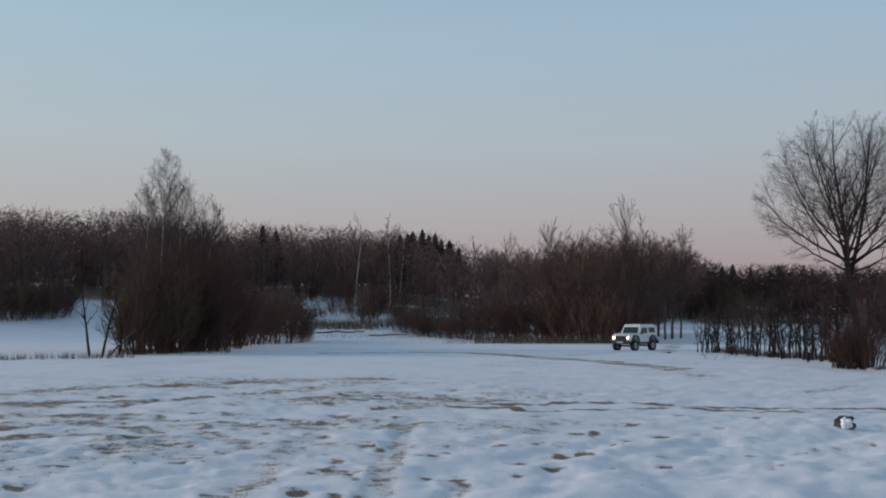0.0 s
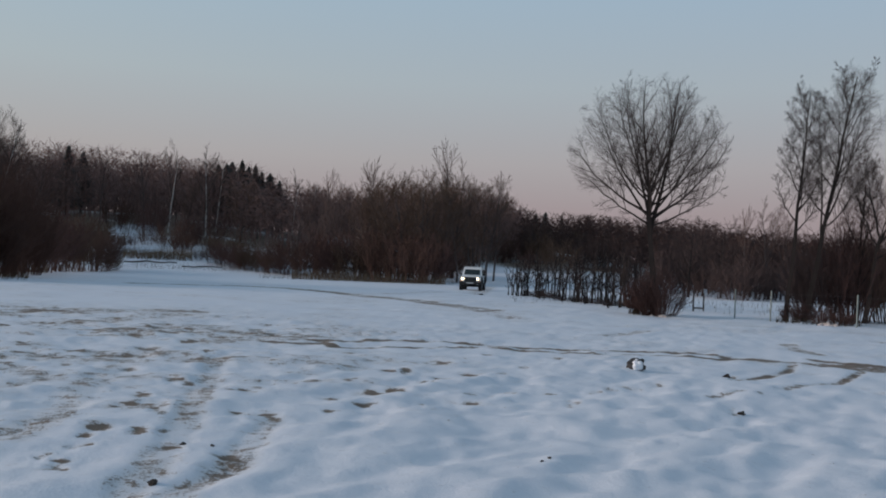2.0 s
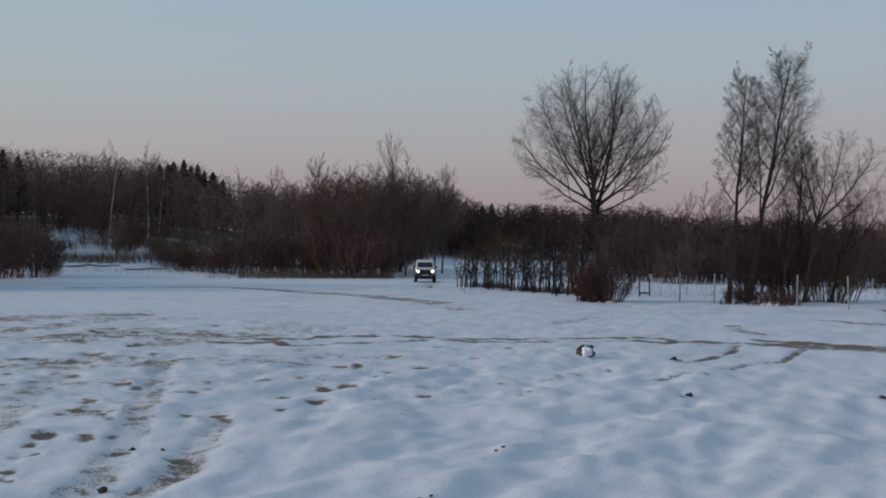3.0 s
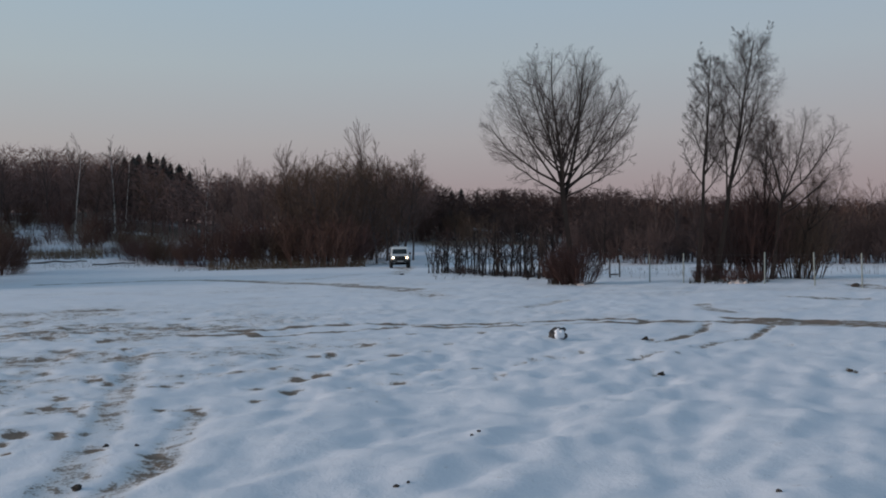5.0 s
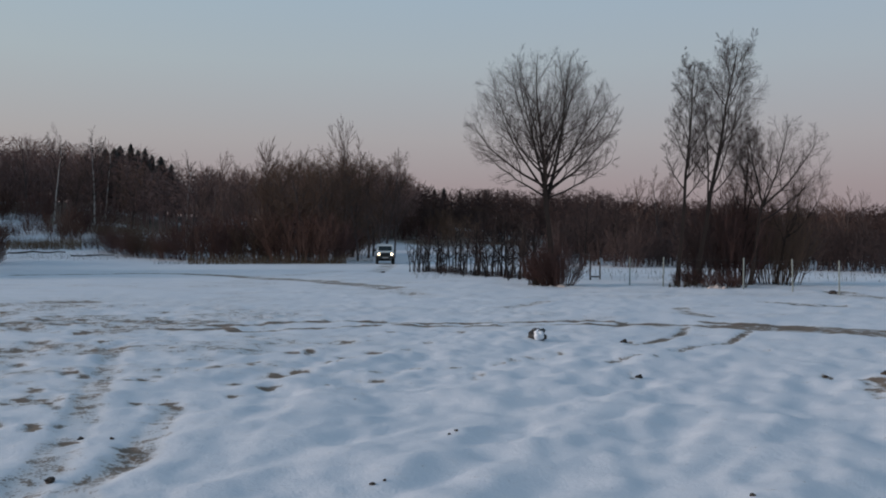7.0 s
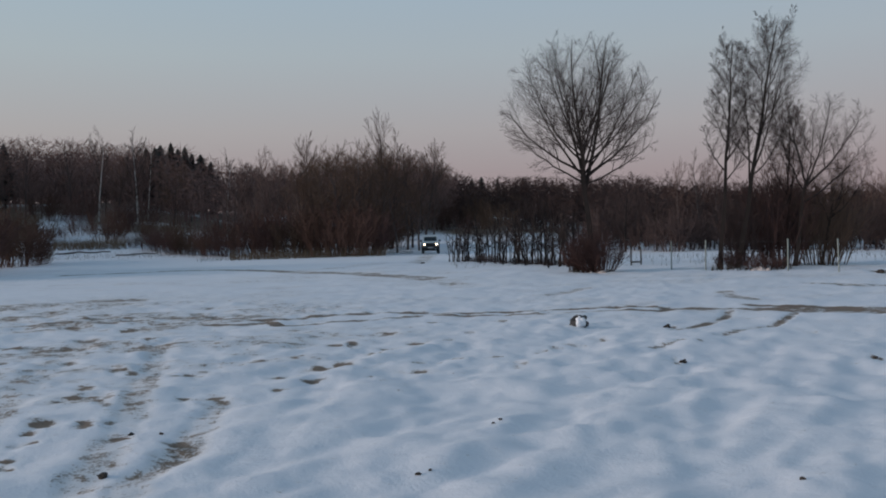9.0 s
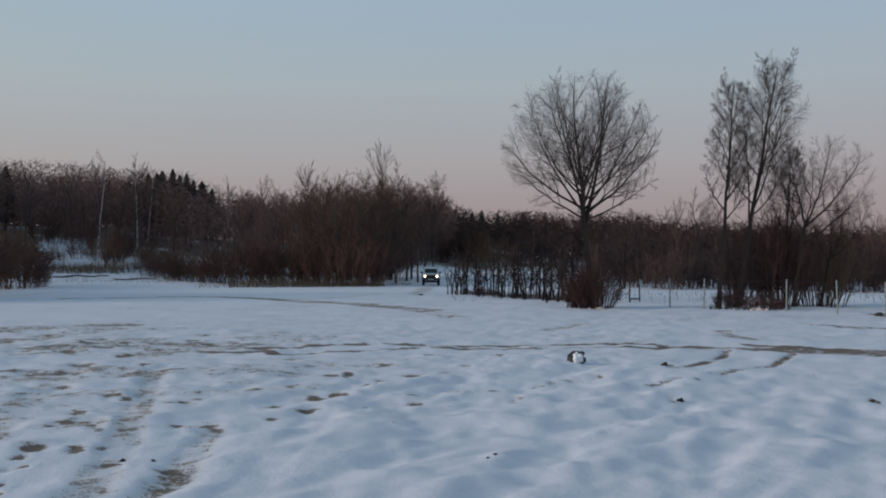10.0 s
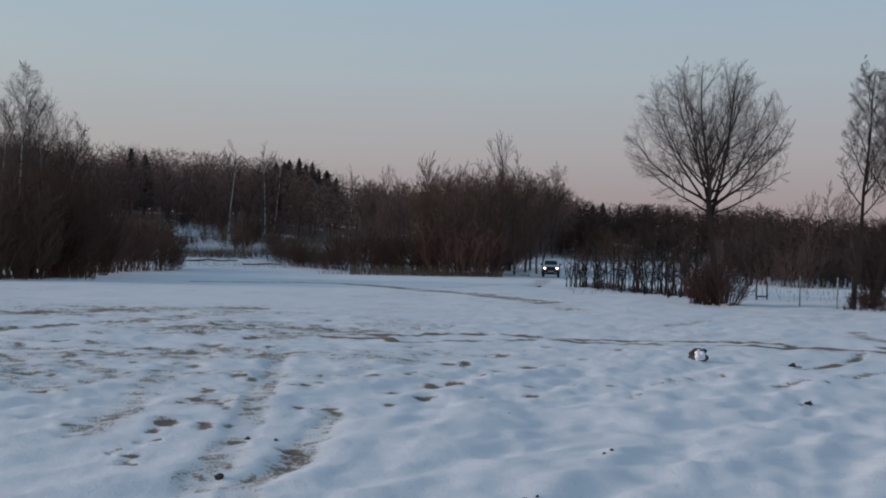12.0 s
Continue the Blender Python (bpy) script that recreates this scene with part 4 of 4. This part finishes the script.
def far_woods(west, east, mat, label):
    """The depth of the woods behind the edge: trunks with rounded crowns of short twigs, and undergrowth."""
    rng = np.random.RandomState(31 + int(east))
    p0, p1, r0 = [], [], []
    for i in range(int(22 * (east - west))):
        a = rng.uniform(west, east)
        near = np.interp(a, [-42, -22.6, -22, -19.2, -18.6, -9, -8.6, -6.2, -5.6, 2, 10, 20, 27, 34, 40, 66], [122, 122, 132, 132, 124, 126, 128, 128, 124, 112, 112, 124, 92, 84, 80, 78])
        r = near + 58 * rng.uniform(0, 1) ** 1.3
        x, y = bearing(a, r)
        z = float(lay(np.array(x), np.array(y)))
        tall = max(2.5, (EYE + r * math.tan(radians(skyline(a) + 0.2)) - z) * rng.uniform(0.62, 1.0))
        n = 84
        h, b = np.append(rng.uniform(-1.0, 1.0, 60), rng.uniform(-1.9, -0.8, 24)), rng.uniform(0, 6.283, n)
        wide = tall * rng.uniform(0.15, 0.26) * np.sqrt(np.clip(1 - np.clip(h, -0.8, 1) ** 2, 0.05, 1)) * rng.uniform(0.1, 1.0, n) ** 0.5
        base = np.stack([x + np.cos(b) * wide, y + np.sin(b) * wide, np.maximum(z + tall * (0.65 + 0.31 * h), z)], 1)
        way = np.stack([np.cos(b), np.sin(b), rng.uniform(-0.1, 1.2, n)], 1) + rng.normal(0, 0.5, (n, 3))
        p0.append(np.vstack([[x, y, z - 0.1], base]))
        p1.append(np.vstack([[x, y, z + tall * 0.85], base + unit(way) * (tall * rng.uniform(0.07, 0.17, n))[:, None]]))
        # deep in the woods the crowns close up
        r0.append(np.append(0.09, np.where(h < 0.45, 0.15, 0.05) if r > near + 22 else np.full(n, 0.042)))
    p0, p1, r0 = np.vstack(p0), np.vstack(p1), np.concatenate(r0)
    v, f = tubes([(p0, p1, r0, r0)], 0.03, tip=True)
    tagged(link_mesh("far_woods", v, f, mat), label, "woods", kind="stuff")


# the two colours stand for haze and shade; the trees are alike
far_woods(-42, 16, HAZY_WOODS, "dense brown bare woods on a rise behind the field")
far_woods(16, 66, SHADED_WOODS, "dense bare woods behind the field, coloured darker for shade")


def blades(name, places, tall, mat, label, category, seed, width=0.02):
    """Dry reed or grass as many thin upright blades."""
    rng = np.random.RandomState(seed)
    p0, p1 = [], []
    for az0, az1, r0, r1, n in places:
        for i in range(n):
            x, y = bearing(rng.uniform(az0, az1), rng.uniform(r0, r1))
            z = height(x, y)
            h = tall * rng.uniform(0.5, 1.1)
            p0.append((x, y, z - 0.05))
            p1.append((x + rng.normal(0, 0.15) * h, y + rng.normal(0, 0.15) * h, z + h))
    p0, p1 = np.array(p0), np.array(p1)
    v, f = tubes([(p0, p1, np.full(len(p0), width), np.full(len(p0), width))], 0.005, tip=True)
    return tagged(link_mesh(name, v, f, mat), label, category, kind="stuff")


blades("dry_reeds", [(-8, -4.0, 101, 105, 800), (2.0, 11.5, 78.5, 84, 650), (-13.5, -12, 72, 80, 120)], 1.0, REED, "dry tan reeds along the edge of the woods", "reeds", 61, 0.025)
blades("dead_grass", [(-26, -18.5, 45.5, 47.5, 420), (-20, -13, 50, 60, 700), (-8, 0, 90, 104, 160), (-9.5, -0.5, 92, 98, 400), (36, 52, 44, 60, 260), (25, 36, 42, 60, 200), (0, 11, 78, 86, 500), (10.8, 13.2, 84, 97, 260), (22.8, 25.6, 36.7, 38.3, 120), (31.4, 36.0, 36.6, 38.0, 160), (15.5, 23, 43, 54, 90)],
       0.35, GRASS, "dead brown grass tufts poking through snow", "grass", 62, 0.012)


# ---- fence, low frame, stone and clods ----
def box(bm, x0, x1, y0, y1, z0, z1, bevel=0.0):
    r = bmesh.ops.create_cube(bm, size=1)
    for v in r["verts"]:
        v.co = Vector(((x0 + x1) / 2 + v.co.x * (x1 - x0), (y0 + y1) / 2 + v.co.y * (y1 - y0), (z0 + z1) / 2 + v.co.z * (z1 - z0)))
    if bevel:
        bmesh.ops.bevel(bm, geom=[e for e in bm.edges if e.verts[0] in r["verts"]], offset=bevel, segments=2, affect="EDGES", profile=0.5)
    return r["verts"]


def disc(bm, rad, depth, m, sides=20, rad2=None):
    r = bmesh.ops.create_cone(bm, cap_ends=True, segments=sides, radius1=rad, radius2=rad if rad2 is None else rad2, depth=depth, matrix=m)
    return r["verts"]


def fence():
    spots = [bearing(a, r) for a, r in [(29.1, 38.6), (31.1, 37.4), (35.75, 35.6), (38.5, 34.8), (41.0, 33.8), (44.0, 33.0), (47.65, 31.6), (51.8, 30.4)]]
    x0, y0 = spots[0]
    z0 = height(x0, y0)
    ob = thing("fence", pose(x0, y0, z0), "low wire fence with pale grey-green posts in snow", "fence")
    rng = np.random.RandomState(5)
    tops = []
    for x, y in spots:
        bm = bmesh.new()
        z = height(x, y) - z0
        box(bm, -0.021, 0.021, -0.021, 0.021, -0.2, 1.17, 0.005)
        p = part("post", bm, POSTM, ob)
        p.matrix_basis = pose(x - x0, y - y0, z, rng.uniform(-1.5, 1.5), rng.uniform(-1.5, 1.5), rng.uniform(0, 30))
        tops.append(Vector((x - x0, y - y0, z)))
    for lift in (0.35, 0.72, 1.08):
        a = np.array([tuple(q + Vector((0.04, 0.04, lift))) for q in tops])
        n = len(a) - 1
        v, f = tubes([(a[:-1], a[1:], np.full(n, 0.0018), np.full(n, 0.0018))], 0.0018)
        link_mesh("wire", v, f, WIRE, ob)


fence()


def low_frame():
    x, y = bearing(27.0, 43.5)
    ob = thing("wooden_frame", at(x, y, 0.0, -27), "low dark wooden frame standing open in snow", "frame")
    for name, b in (("post", (-0.26, -0.19, -0.05, 0.05, -0.15, 0.92)), ("post", (0.19, 0.26, -0.05, 0.05, -0.15, 0.84)), ("rail", (-0.185, 0.185, -0.03, 0.03, 0.10, 0.17))):
        bm = bmesh.new()
        box(bm, *b, 0.01)
        part(name, bm, OLDWOOD, ob)


low_frame()


def lump(bm, sx, sy, sz, seed, rough=0.25, sub=2):
    r = bmesh.ops.create_icosphere(bm, subdivisions=sub, radius=1)
    for v in r["verts"]:
        k = 1 + rough * noise.noise(v.co * 1.7 + Vector((seed * 3.1, 0, 0))) * 1.6
        v.co = Vector((v.co.x * sx * k, v.co.y * sy * k, v.co.z * sz * k))
    return r["verts"]


def stone():
    x, y = bearing(23.45, 16.5)
    ob = thing("stone", at(x, y, 0.0, -20), "dark stone capped with fresh snow", "stone")
    bm = bmesh.new()
    for v in lump(bm, 0.17, 0.12, 0.115, 2, 0.3, 3):
        v.co.z += 0.06
    part("rock", bm, STONE, ob)
    bm = bmesh.new()
    for v in lump(bm, 0.10, 0.11, 0.10, 5, 0.22, 3):
        v.co += Vector((0.02, -0.065, 0.065))
    part("snow_cap", bm, SNOWCAP, ob, "white snow on the stone")


stone()


def clods():
    rows = [(6.1, 10.7, 0.04), (-0.72, 7.2, 0.035), (8.4, 9.9, 0.03), (1.5, 6.4, 0.018), (2.5, 7.7, 0.014), (1.6, 6.45, 0.014), (3.9, 5.3, 0.018), (2.6, 7.8, 0.016), (12.4, 50.5, 0.09),
            (22.4, 26.1, 0.13), (-0.35, 8.55, 0.018), (7.8, 14.2, 0.05), (-0.62, 8.7, 0.024), (9.0, 9.5, 0.05), (9.25, 9.7, 0.035)]
    for i, (x, y, q) in enumerate(rows):
        bm = bmesh.new()
        for v in lump(bm, q * 1.25, q * 0.9, q * 0.75, i, 0.45):
            v.co.z += q * 0.3
        me = bpy.data.meshes.new("clod")
        bm.to_mesh(me)
        bm.free()
        me.materials.append(SOIL)
        ob = tagged(new("clod", me), "dark clod of frozen soil lying on snow", "clod", "clods of soil")
        ob.matrix_basis = at(x, y, 0.0, i * 47.0)


clods()


PALE = material("pale_rubble", (0.30, 0.25, 0.23), (0.58, 0.53, 0.51), 7, 0.85, 0.6, 0.3)


def rubble():
    rng = np.random.RandomState(77)
    for az0, az1, r0, r1, n in ((24.2, 25.4, 36.4, 36.9, 9), (33.6, 36.0, 36.4, 37.2, 10)):
        for i in range(n):
            q = rng.uniform(0.06, 0.13)
            bm = bmesh.new()
            for v in lump(bm, q * 1.3, q, q * 0.8, i + n, 0.4):
                v.co.z += q * 0.3
            me = bpy.data.meshes.new("rubble_stone")
            bm.to_mesh(me)
            bm.free()
            me.materials.append(PALE)
            x, y = bearing(rng.uniform(az0, az1), rng.uniform(r0, r1))
            tagged(new("rubble_stone", me), "pale lump of rubble at the foot of trees", "stone", "rubble").matrix_basis = at(x, y, 0.02, i * 53.0)


rubble()


def fallen_wood():
    for name, label, az, r, turn, tilt, ln, rad, seed in (("fallen_branch", "dark fallen branch leaning in a willow shrub", -19.9, 49.6, -25, 38, 2.2, 0.055, 1),
                                                          ("log", "dark log lying along the far edge of the snow", -7.9, 98.5, 8, 1, 5.2, 0.10, 2),
                                                          ("log", "dark log lying along the far edge of the snow", -4.6, 96.0, 4, 1, 4.0, 0.08, 3)):
        x, y = bearing(az, r)
        rng = np.random.RandomState(seed)
        k = 7
        pts = np.stack([np.linspace(0, ln, k + 1), rng.normal(0, 0.03 * ln, k + 1) * 0.4, rng.normal(0, 0.02 * ln, k + 1) * 0.4], 1)
        rr = np.linspace(rad, rad * 0.55, k + 1)
        bm = bmesh.new()
        rings = [[bm.verts.new((p[0], p[1] + q * math.cos(a), p[2] + rad * 0.6 + q * math.sin(a))) for a in np.linspace(0, 5.5, 8)] for p, q in zip(pts, rr)]
        for a, b in zip(rings, rings[1:]):
            for i in range(8):
                bm.faces.new((a[i], a[(i + 1) % 8], b[(i + 1) % 8], b[i]))
        bm.faces.new(rings[0][::-1])
        bm.faces.new(rings[-1])
        me = bpy.data.meshes.new(name)
        bm.to_mesh(me)
        bm.free()
        me.materials.append(OLDWOOD)
        tagged(new(name, me), label, "log" if name == "log" else "branch").matrix_basis = pose(x, y, height(x, y), 0, -tilt, turn)


fallen_wood()


# ---- the off-road car ----
def paint(name, colour, rough, metal=0.0, coat=0.0, dirt=0.0, spec=0.5):
    m = material(name, colour, tuple(c * (1 - dirt) for c in colour), 2.0, rough, 0, spec, metal, 30)
    m.node_tree.nodes["Principled BSDF"].inputs["Coat Weight"].default_value = coat
    return m


def lamp_glow(name, colour, strength):
    m = bpy.data.materials.new(name)
    m.use_nodes = True
    b = m.node_tree.nodes["Principled BSDF"]
    b.inputs["Emission Color"].default_value, b.inputs["Emission Strength"].default_value = (*colour, 1), strength
    return m


WHITE = paint("white_car_paint", (0.88, 0.88, 0.86), 0.35, 0, 0.5, 0.12)
BLACK = paint("black_plastic", (0.02, 0.02, 0.02), 0.6, 0, 0, 0.3)
DARKGLASS = paint("dark_glass", (0.020, 0.027, 0.028), 0.10, spec=0.6)
RUBBER = paint("tyre_rubber", (0.022, 0.022, 0.022), 0.85, 0, 0, 0.3)
STEEL = paint("pale_steel_rim", (0.55, 0.55, 0.55), 0.4, 0.6, 0, 0.3)
GLOW = lamp_glow("headlight_glow", (1.0, 0.76, 0.46), 9.0)
AMBER = paint("amber_lens", (0.75, 0.26, 0.03), 0.3)
REDLENS = paint("red_lens", (0.45, 0.02, 0.02), 0.3)
WHEEL_R = 0.35


def prism(bm, profile, x0, x1, narrow=0.0, top=None, bevel=0.03):
    """A side profile (y, z) drawn across the car's width; over z = top it narrows towards the roof."""
    def across(x, z):
        if top is None or z <= top:
            return x
        return x - math.copysign(narrow * (z - top), x)
    left = [bm.verts.new((across(x0, z), y, z)) for y, z in profile]
    right = [bm.verts.new((across(x1, z), y, z)) for y, z in profile]
    faces = [bm.faces.new(left), bm.faces.new(right[::-1])]
    for i in range(len(profile)):
        j = (i + 1) % len(profile)
        faces.append(bm.faces.new((left[j], left[i], right[i], right[j])))
    bmesh.ops.recalc_face_normals(bm, faces=faces)
    if bevel:
        bmesh.ops.bevel(bm, geom=list(bm.edges), offset=bevel, segments=2, affect="EDGES", profile=0.5)


def arch(yc, z0, rad, steps=7):
    return [(yc + rad * math.cos(a), z0 + rad * math.sin(a)) for a in np.linspace(0, math.pi, steps)]


def car():
    ob = thing("offroad_car", pose(0, 0, 0), "short white three-door off-road car with its headlights on, driving on snow", "car")
    front, rear = 1.12, -1.10
    low = [(1.66, 0.62)] + arch(front, 0.60, 0.42) + arch(rear, 0.60, 0.42) + [(-1.70, 0.62), (-1.72, 1.08), (0.62, 1.10), (1.62, 1.04), (1.68, 0.92)]
    bm = bmesh.new()
    prism(bm, low, -0.76, 0.76, bevel=0.025)
    body = part("body", bm, WHITE, ob)
    bm = bmesh.new()
    prism(bm, [(0.58, 1.06), (1.60, 1.02), (1.63, 1.10), (1.54, 1.15), (0.60, 1.21)], -0.66, 0.66, bevel=0.02)
    part("bonnet", bm, WHITE, ob)
    bm = bmesh.new()
    prism(bm, [(0.60, 1.09), (0.27, 1.72), (0.18, 1.75), (-1.60, 1.77), (-1.68, 1.73), (-1.73, 1.07)], -0.755, 0.755, 0.17, 1.08, 0.03)
    part("cabin", bm, WHITE, ob)
    bm = bmesh.new()
    prism(bm, [(0.22, 1.765), (-1.60, 1.785), (-1.58, 1.815), (0.16, 1.80)], -0.62, 0.62, bevel=0.012)
    part("roof", bm, WHITE, ob)
    bm = bmesh.new()
    prism(bm, [(0.555, 1.21), (0.345, 1.60), (0.372, 1.61), (0.582, 1.215)], -0.60, 0.60, 0.10, 1.16, 0.006)
    part("windscreen", bm, DARKGLASS, ob, "dark windscreen")
    for s in (-1, 1):
        for name, prof in (("door_window", [(0.36, 1.21), (0.17, 1.57), (-0.50, 1.58), (-0.50, 1.19)]), ("quarter_window", [(-0.70, 1.24), (-0.70, 1.59), (-1.50, 1.59), (-1.53, 1.24)])):
            bm = bmesh.new()
            prism(bm, prof, s * 0.735, s * 0.768, 0.17, 1.08, 0.005)
            part(name, bm, DARKGLASS, ob, "dark side window")
        bm = bmesh.new()
        prism(bm, [(0.55, 0.66), (0.55, 1.08), (-0.58, 1.08), (-0.58, 0.68), (-0.50, 0.64), (0.47, 0.62)], s * 0.745, s * 0.774, bevel=0.008)
        door = part("door", bm, WHITE, ob)
        bm = bmesh.new()
        box(bm, min(s * 0.77, s * 0.80), max(s * 0.77, s * 0.80), -0.50, -0.36, 0.96, 0.995, 0.006)
        part("handle", bm, BLACK, door, "black handle")
        bm = bmesh.new()
        box(bm, min(s * 0.76, s * 0.95), max(s * 0.76, s * 0.95), 0.36, 0.46, 1.14, 1.32, 0.03)
        part("mirror", bm, BLACK, ob, "black door mirror")
        for yc in (front, rear):
            bm = bmesh.new()
            outer, inner = arch(yc, 0.60, 0.49, 9), arch(yc, 0.60, 0.425, 9)
            prism(bm, outer + inner[::-1], s * 0.70, s * 0.84, bevel=0.0)
            part("wheel_arch", bm, BLACK, ob, "black wheel-arch flare")
        bm = bmesh.new()
        box(bm, min(s * 0.66, s * 0.82), max(s * 0.66, s * 0.82), -0.62, 0.62, 0.50, 0.56, 0.02)
        part("sill", bm, BLACK, ob, "black side step")
        bm = bmesh.new()
        disc(bm, 0.080, 0.05, pose(s * 0.55, 1.71, 0.90, 90))
        lamp = part("headlight", bm, GLOW, ob, "lit round headlight")
        bm = bmesh.new()
        disc(bm, 0.105, 0.06, pose(s * 0.55, 1.69, 0.90, 90))
        part("bezel", bm, BLACK, lamp)
        bm = bmesh.new()
        box(bm, min(s * 0.62, s * 0.74), max(s * 0.62, s * 0.74), 1.67, 1.71, 0.71, 0.76, 0.01)
        part("indicator", bm, AMBER, ob, "amber indicator")
        bm = bmesh.new()
        box(bm, min(s * 0.62, s * 0.74), max(s * 0.62, s * 0.74), -1.76, -1.71, 0.78, 0.98, 0.012)
        part("tail_light", bm, REDLENS, ob, "red tail light")
    bm = bmesh.new()
    box(bm, -0.42, 0.42, 1.64, 1.70, 0.70, 1.03, 0.02)
    grille = part("grille", bm, BLACK, ob, "black grille")
    for i in range(6):
        bm = bmesh.new()
        x = -0.30 + 0.12 * i
        box(bm, x - 0.014, x + 0.014, 1.695, 1.715, 0.80, 0.98, 0.004)
        part("grille_bar", bm, BLACK, grille)
    for y0, y1, name in ((1.64, 1.86, "front_bumper"), (-1.88, -1.70, "rear_bumper")):
        bm = bmesh.new()
        box(bm, -0.80, 0.80, y0, y1, 0.50, 0.70, 0.035)
        bumper = part(name, bm, BLACK, ob, "black bumper")
        if y0 > 0:
            bm = bmesh.new()
            box(bm, -0.26, 0.26, 1.862, 1.872, 0.55, 0.65, 0.003)
            part("number_plate", bm, STEEL, bumper, "plain grey plate")
    bm = bmesh.new()
    box(bm, -0.58, 0.58, -1.765, -1.735, 1.16, 1.62, 0.01)
    part("rear_window", bm, DARKGLASS, ob, "dark rear window")
    bm = bmesh.new()
    for y in (front, rear):
        disc(bm, 0.06, 1.40, pose(0, y, WHEEL_R, 0, 90), 12)
    box(bm, -0.40, 0.40, -1.60, 1.60, 0.46, 0.60, 0.02)
    part("chassis", bm, BLACK, ob, "dark chassis and axles")

    # brought to the size of a small off-road car
    for p in ob.children_recursive:
        p.data.transform(Matrix.Diagonal((1.0, 0.88, 0.97, 1)))

    def wheel(x, y, z, out):
        hub = new("wheel")
        hub.parent = ob
        bm = bmesh.new()
        ring = [(0.22, -0.11), (0.33, -0.12), (WHEEL_R, -0.09), (WHEEL_R, 0.09), (0.33, 0.12), (0.22, 0.11)]
        n = 28
        vs = [[bm.verts.new((w, r * math.cos(6.28318 * i / n), r * math.sin(6.28318 * i / n))) for r, w in ring] for i in range(n)]
        for i in range(n):
            a, b = vs[i], vs[(i + 1) % n]
            for k in range(len(ring)):
                bm.faces.new((a[k], a[(k + 1) % 6], b[(k + 1) % 6], b[k]))
        for i in range(0, n):
            a = 6.28318 * i / n
            q = pose(0, 0, 0, math.degrees(a)) @ pose(0, 0, WHEEL_R + 0.004)
            w = box(bm, -0.10, 0.10, -0.022, 0.022, -0.012, 0.010)
            bmesh.ops.transform(bm, matrix=q, verts=w)
        bmesh.ops.recalc_face_normals(bm, faces=list(bm.faces))
        part("tyre", bm, RUBBER, hub, "black off-road tyre")
        bm = bmesh.new()
        disc(bm, 0.225, 0.17, pose(0, 0, 0, 0, 90), 24)
        for i in range(6):
            a = 1.0472 * i
            disc(bm, 0.04, 0.03, pose(out * 0.09, 0.14 * math.cos(a), 0.14 * math.sin(a), 0, 90), 8)
        disc(bm, 0.06, 0.05, pose(out * 0.10, 0, 0, 0, 90), 12)
        part("rim", bm, STEEL, hub, "pale steel rim")
        hub.matrix_basis = pose(x, y, z)
        return hub

    wheels = [(x, y, wheel(x, y, WHEEL_R, 1 if x > 0 else -1)) for x in (-0.70, 0.70) for y in (front * 0.88, rear * 0.88)]
    spare = wheel(0, -1.72, 0.98, -1)
    spare.matrix_basis = pose(0.05, -1.70, 0.96, 0, 0, 90)
    spare.name = "spare_wheel"
    return ob, wheels


CAR, WHEELS = car()

# ---- what moves: the car backs away up the lane ----
# seconds, bearing, distance, degrees by which it faces aside
DRIVE = [(0.0, 11.77, 62.3, 35), (0.5, 12.20, 63.4, 29), (1.0, 12.54, 65.2, 22), (1.5, 12.95, 66.8, 14), (2.0, 13.25, 68.0, 7), (2.5, 13.39, 69.6, 2), (3.0, 13.45, 71.0, -1),
         (4.0, 13.55, 73.4, -2), (5.0, 13.66, 75.4, -2), (6.0, 13.81, 78.0, -2), (7.0, 13.92, 80.5, -1), (8.0, 14.12, 82.8, 0), (9.0, 14.32, 84.6, 0), (10.0, 14.43, 85.6, 0), (11.0, 14.48, 86.0, 0), (12.0, 14.49, 86.1, 0)]


def motions():
    cols = list(zip(*DRIVE))
    ts = [i / 10 for i in range(121)]
    rows, rolled, before = [], [], None
    gone = 0.0
    for t in ts:
        # smooth the table a little between its rows
        az, r, off = (float(np.mean([np.interp(t + d, cols[0], c) for d in (-0.2, -0.1, 0, 0.1, 0.2)])) if 0.2 < t < 11.8 else float(np.interp(t, cols[0], c)) for c in cols[1:])
        x, y = bearing(az, r)
        z = float(np.mean([height(x + a, y + b) for a in (-0.9, 0, 0.9) for b in (-0.9, 0, 0.9)]))
        if before:
            gone += math.hypot(x - before[0], y - before[1])
        before = (x, y)
        rows.append((t, pose(x, y, z - 0.02, 0, 0, 180 - az - off)))
        rolled.append((t, math.degrees(gone / WHEEL_R)))
    walk(CAR, rows)
    for x, y, hub in WHEELS:
        walk(hub, [(t, pose(x, y, WHEEL_R, a)) for t, a in rolled])


motions()
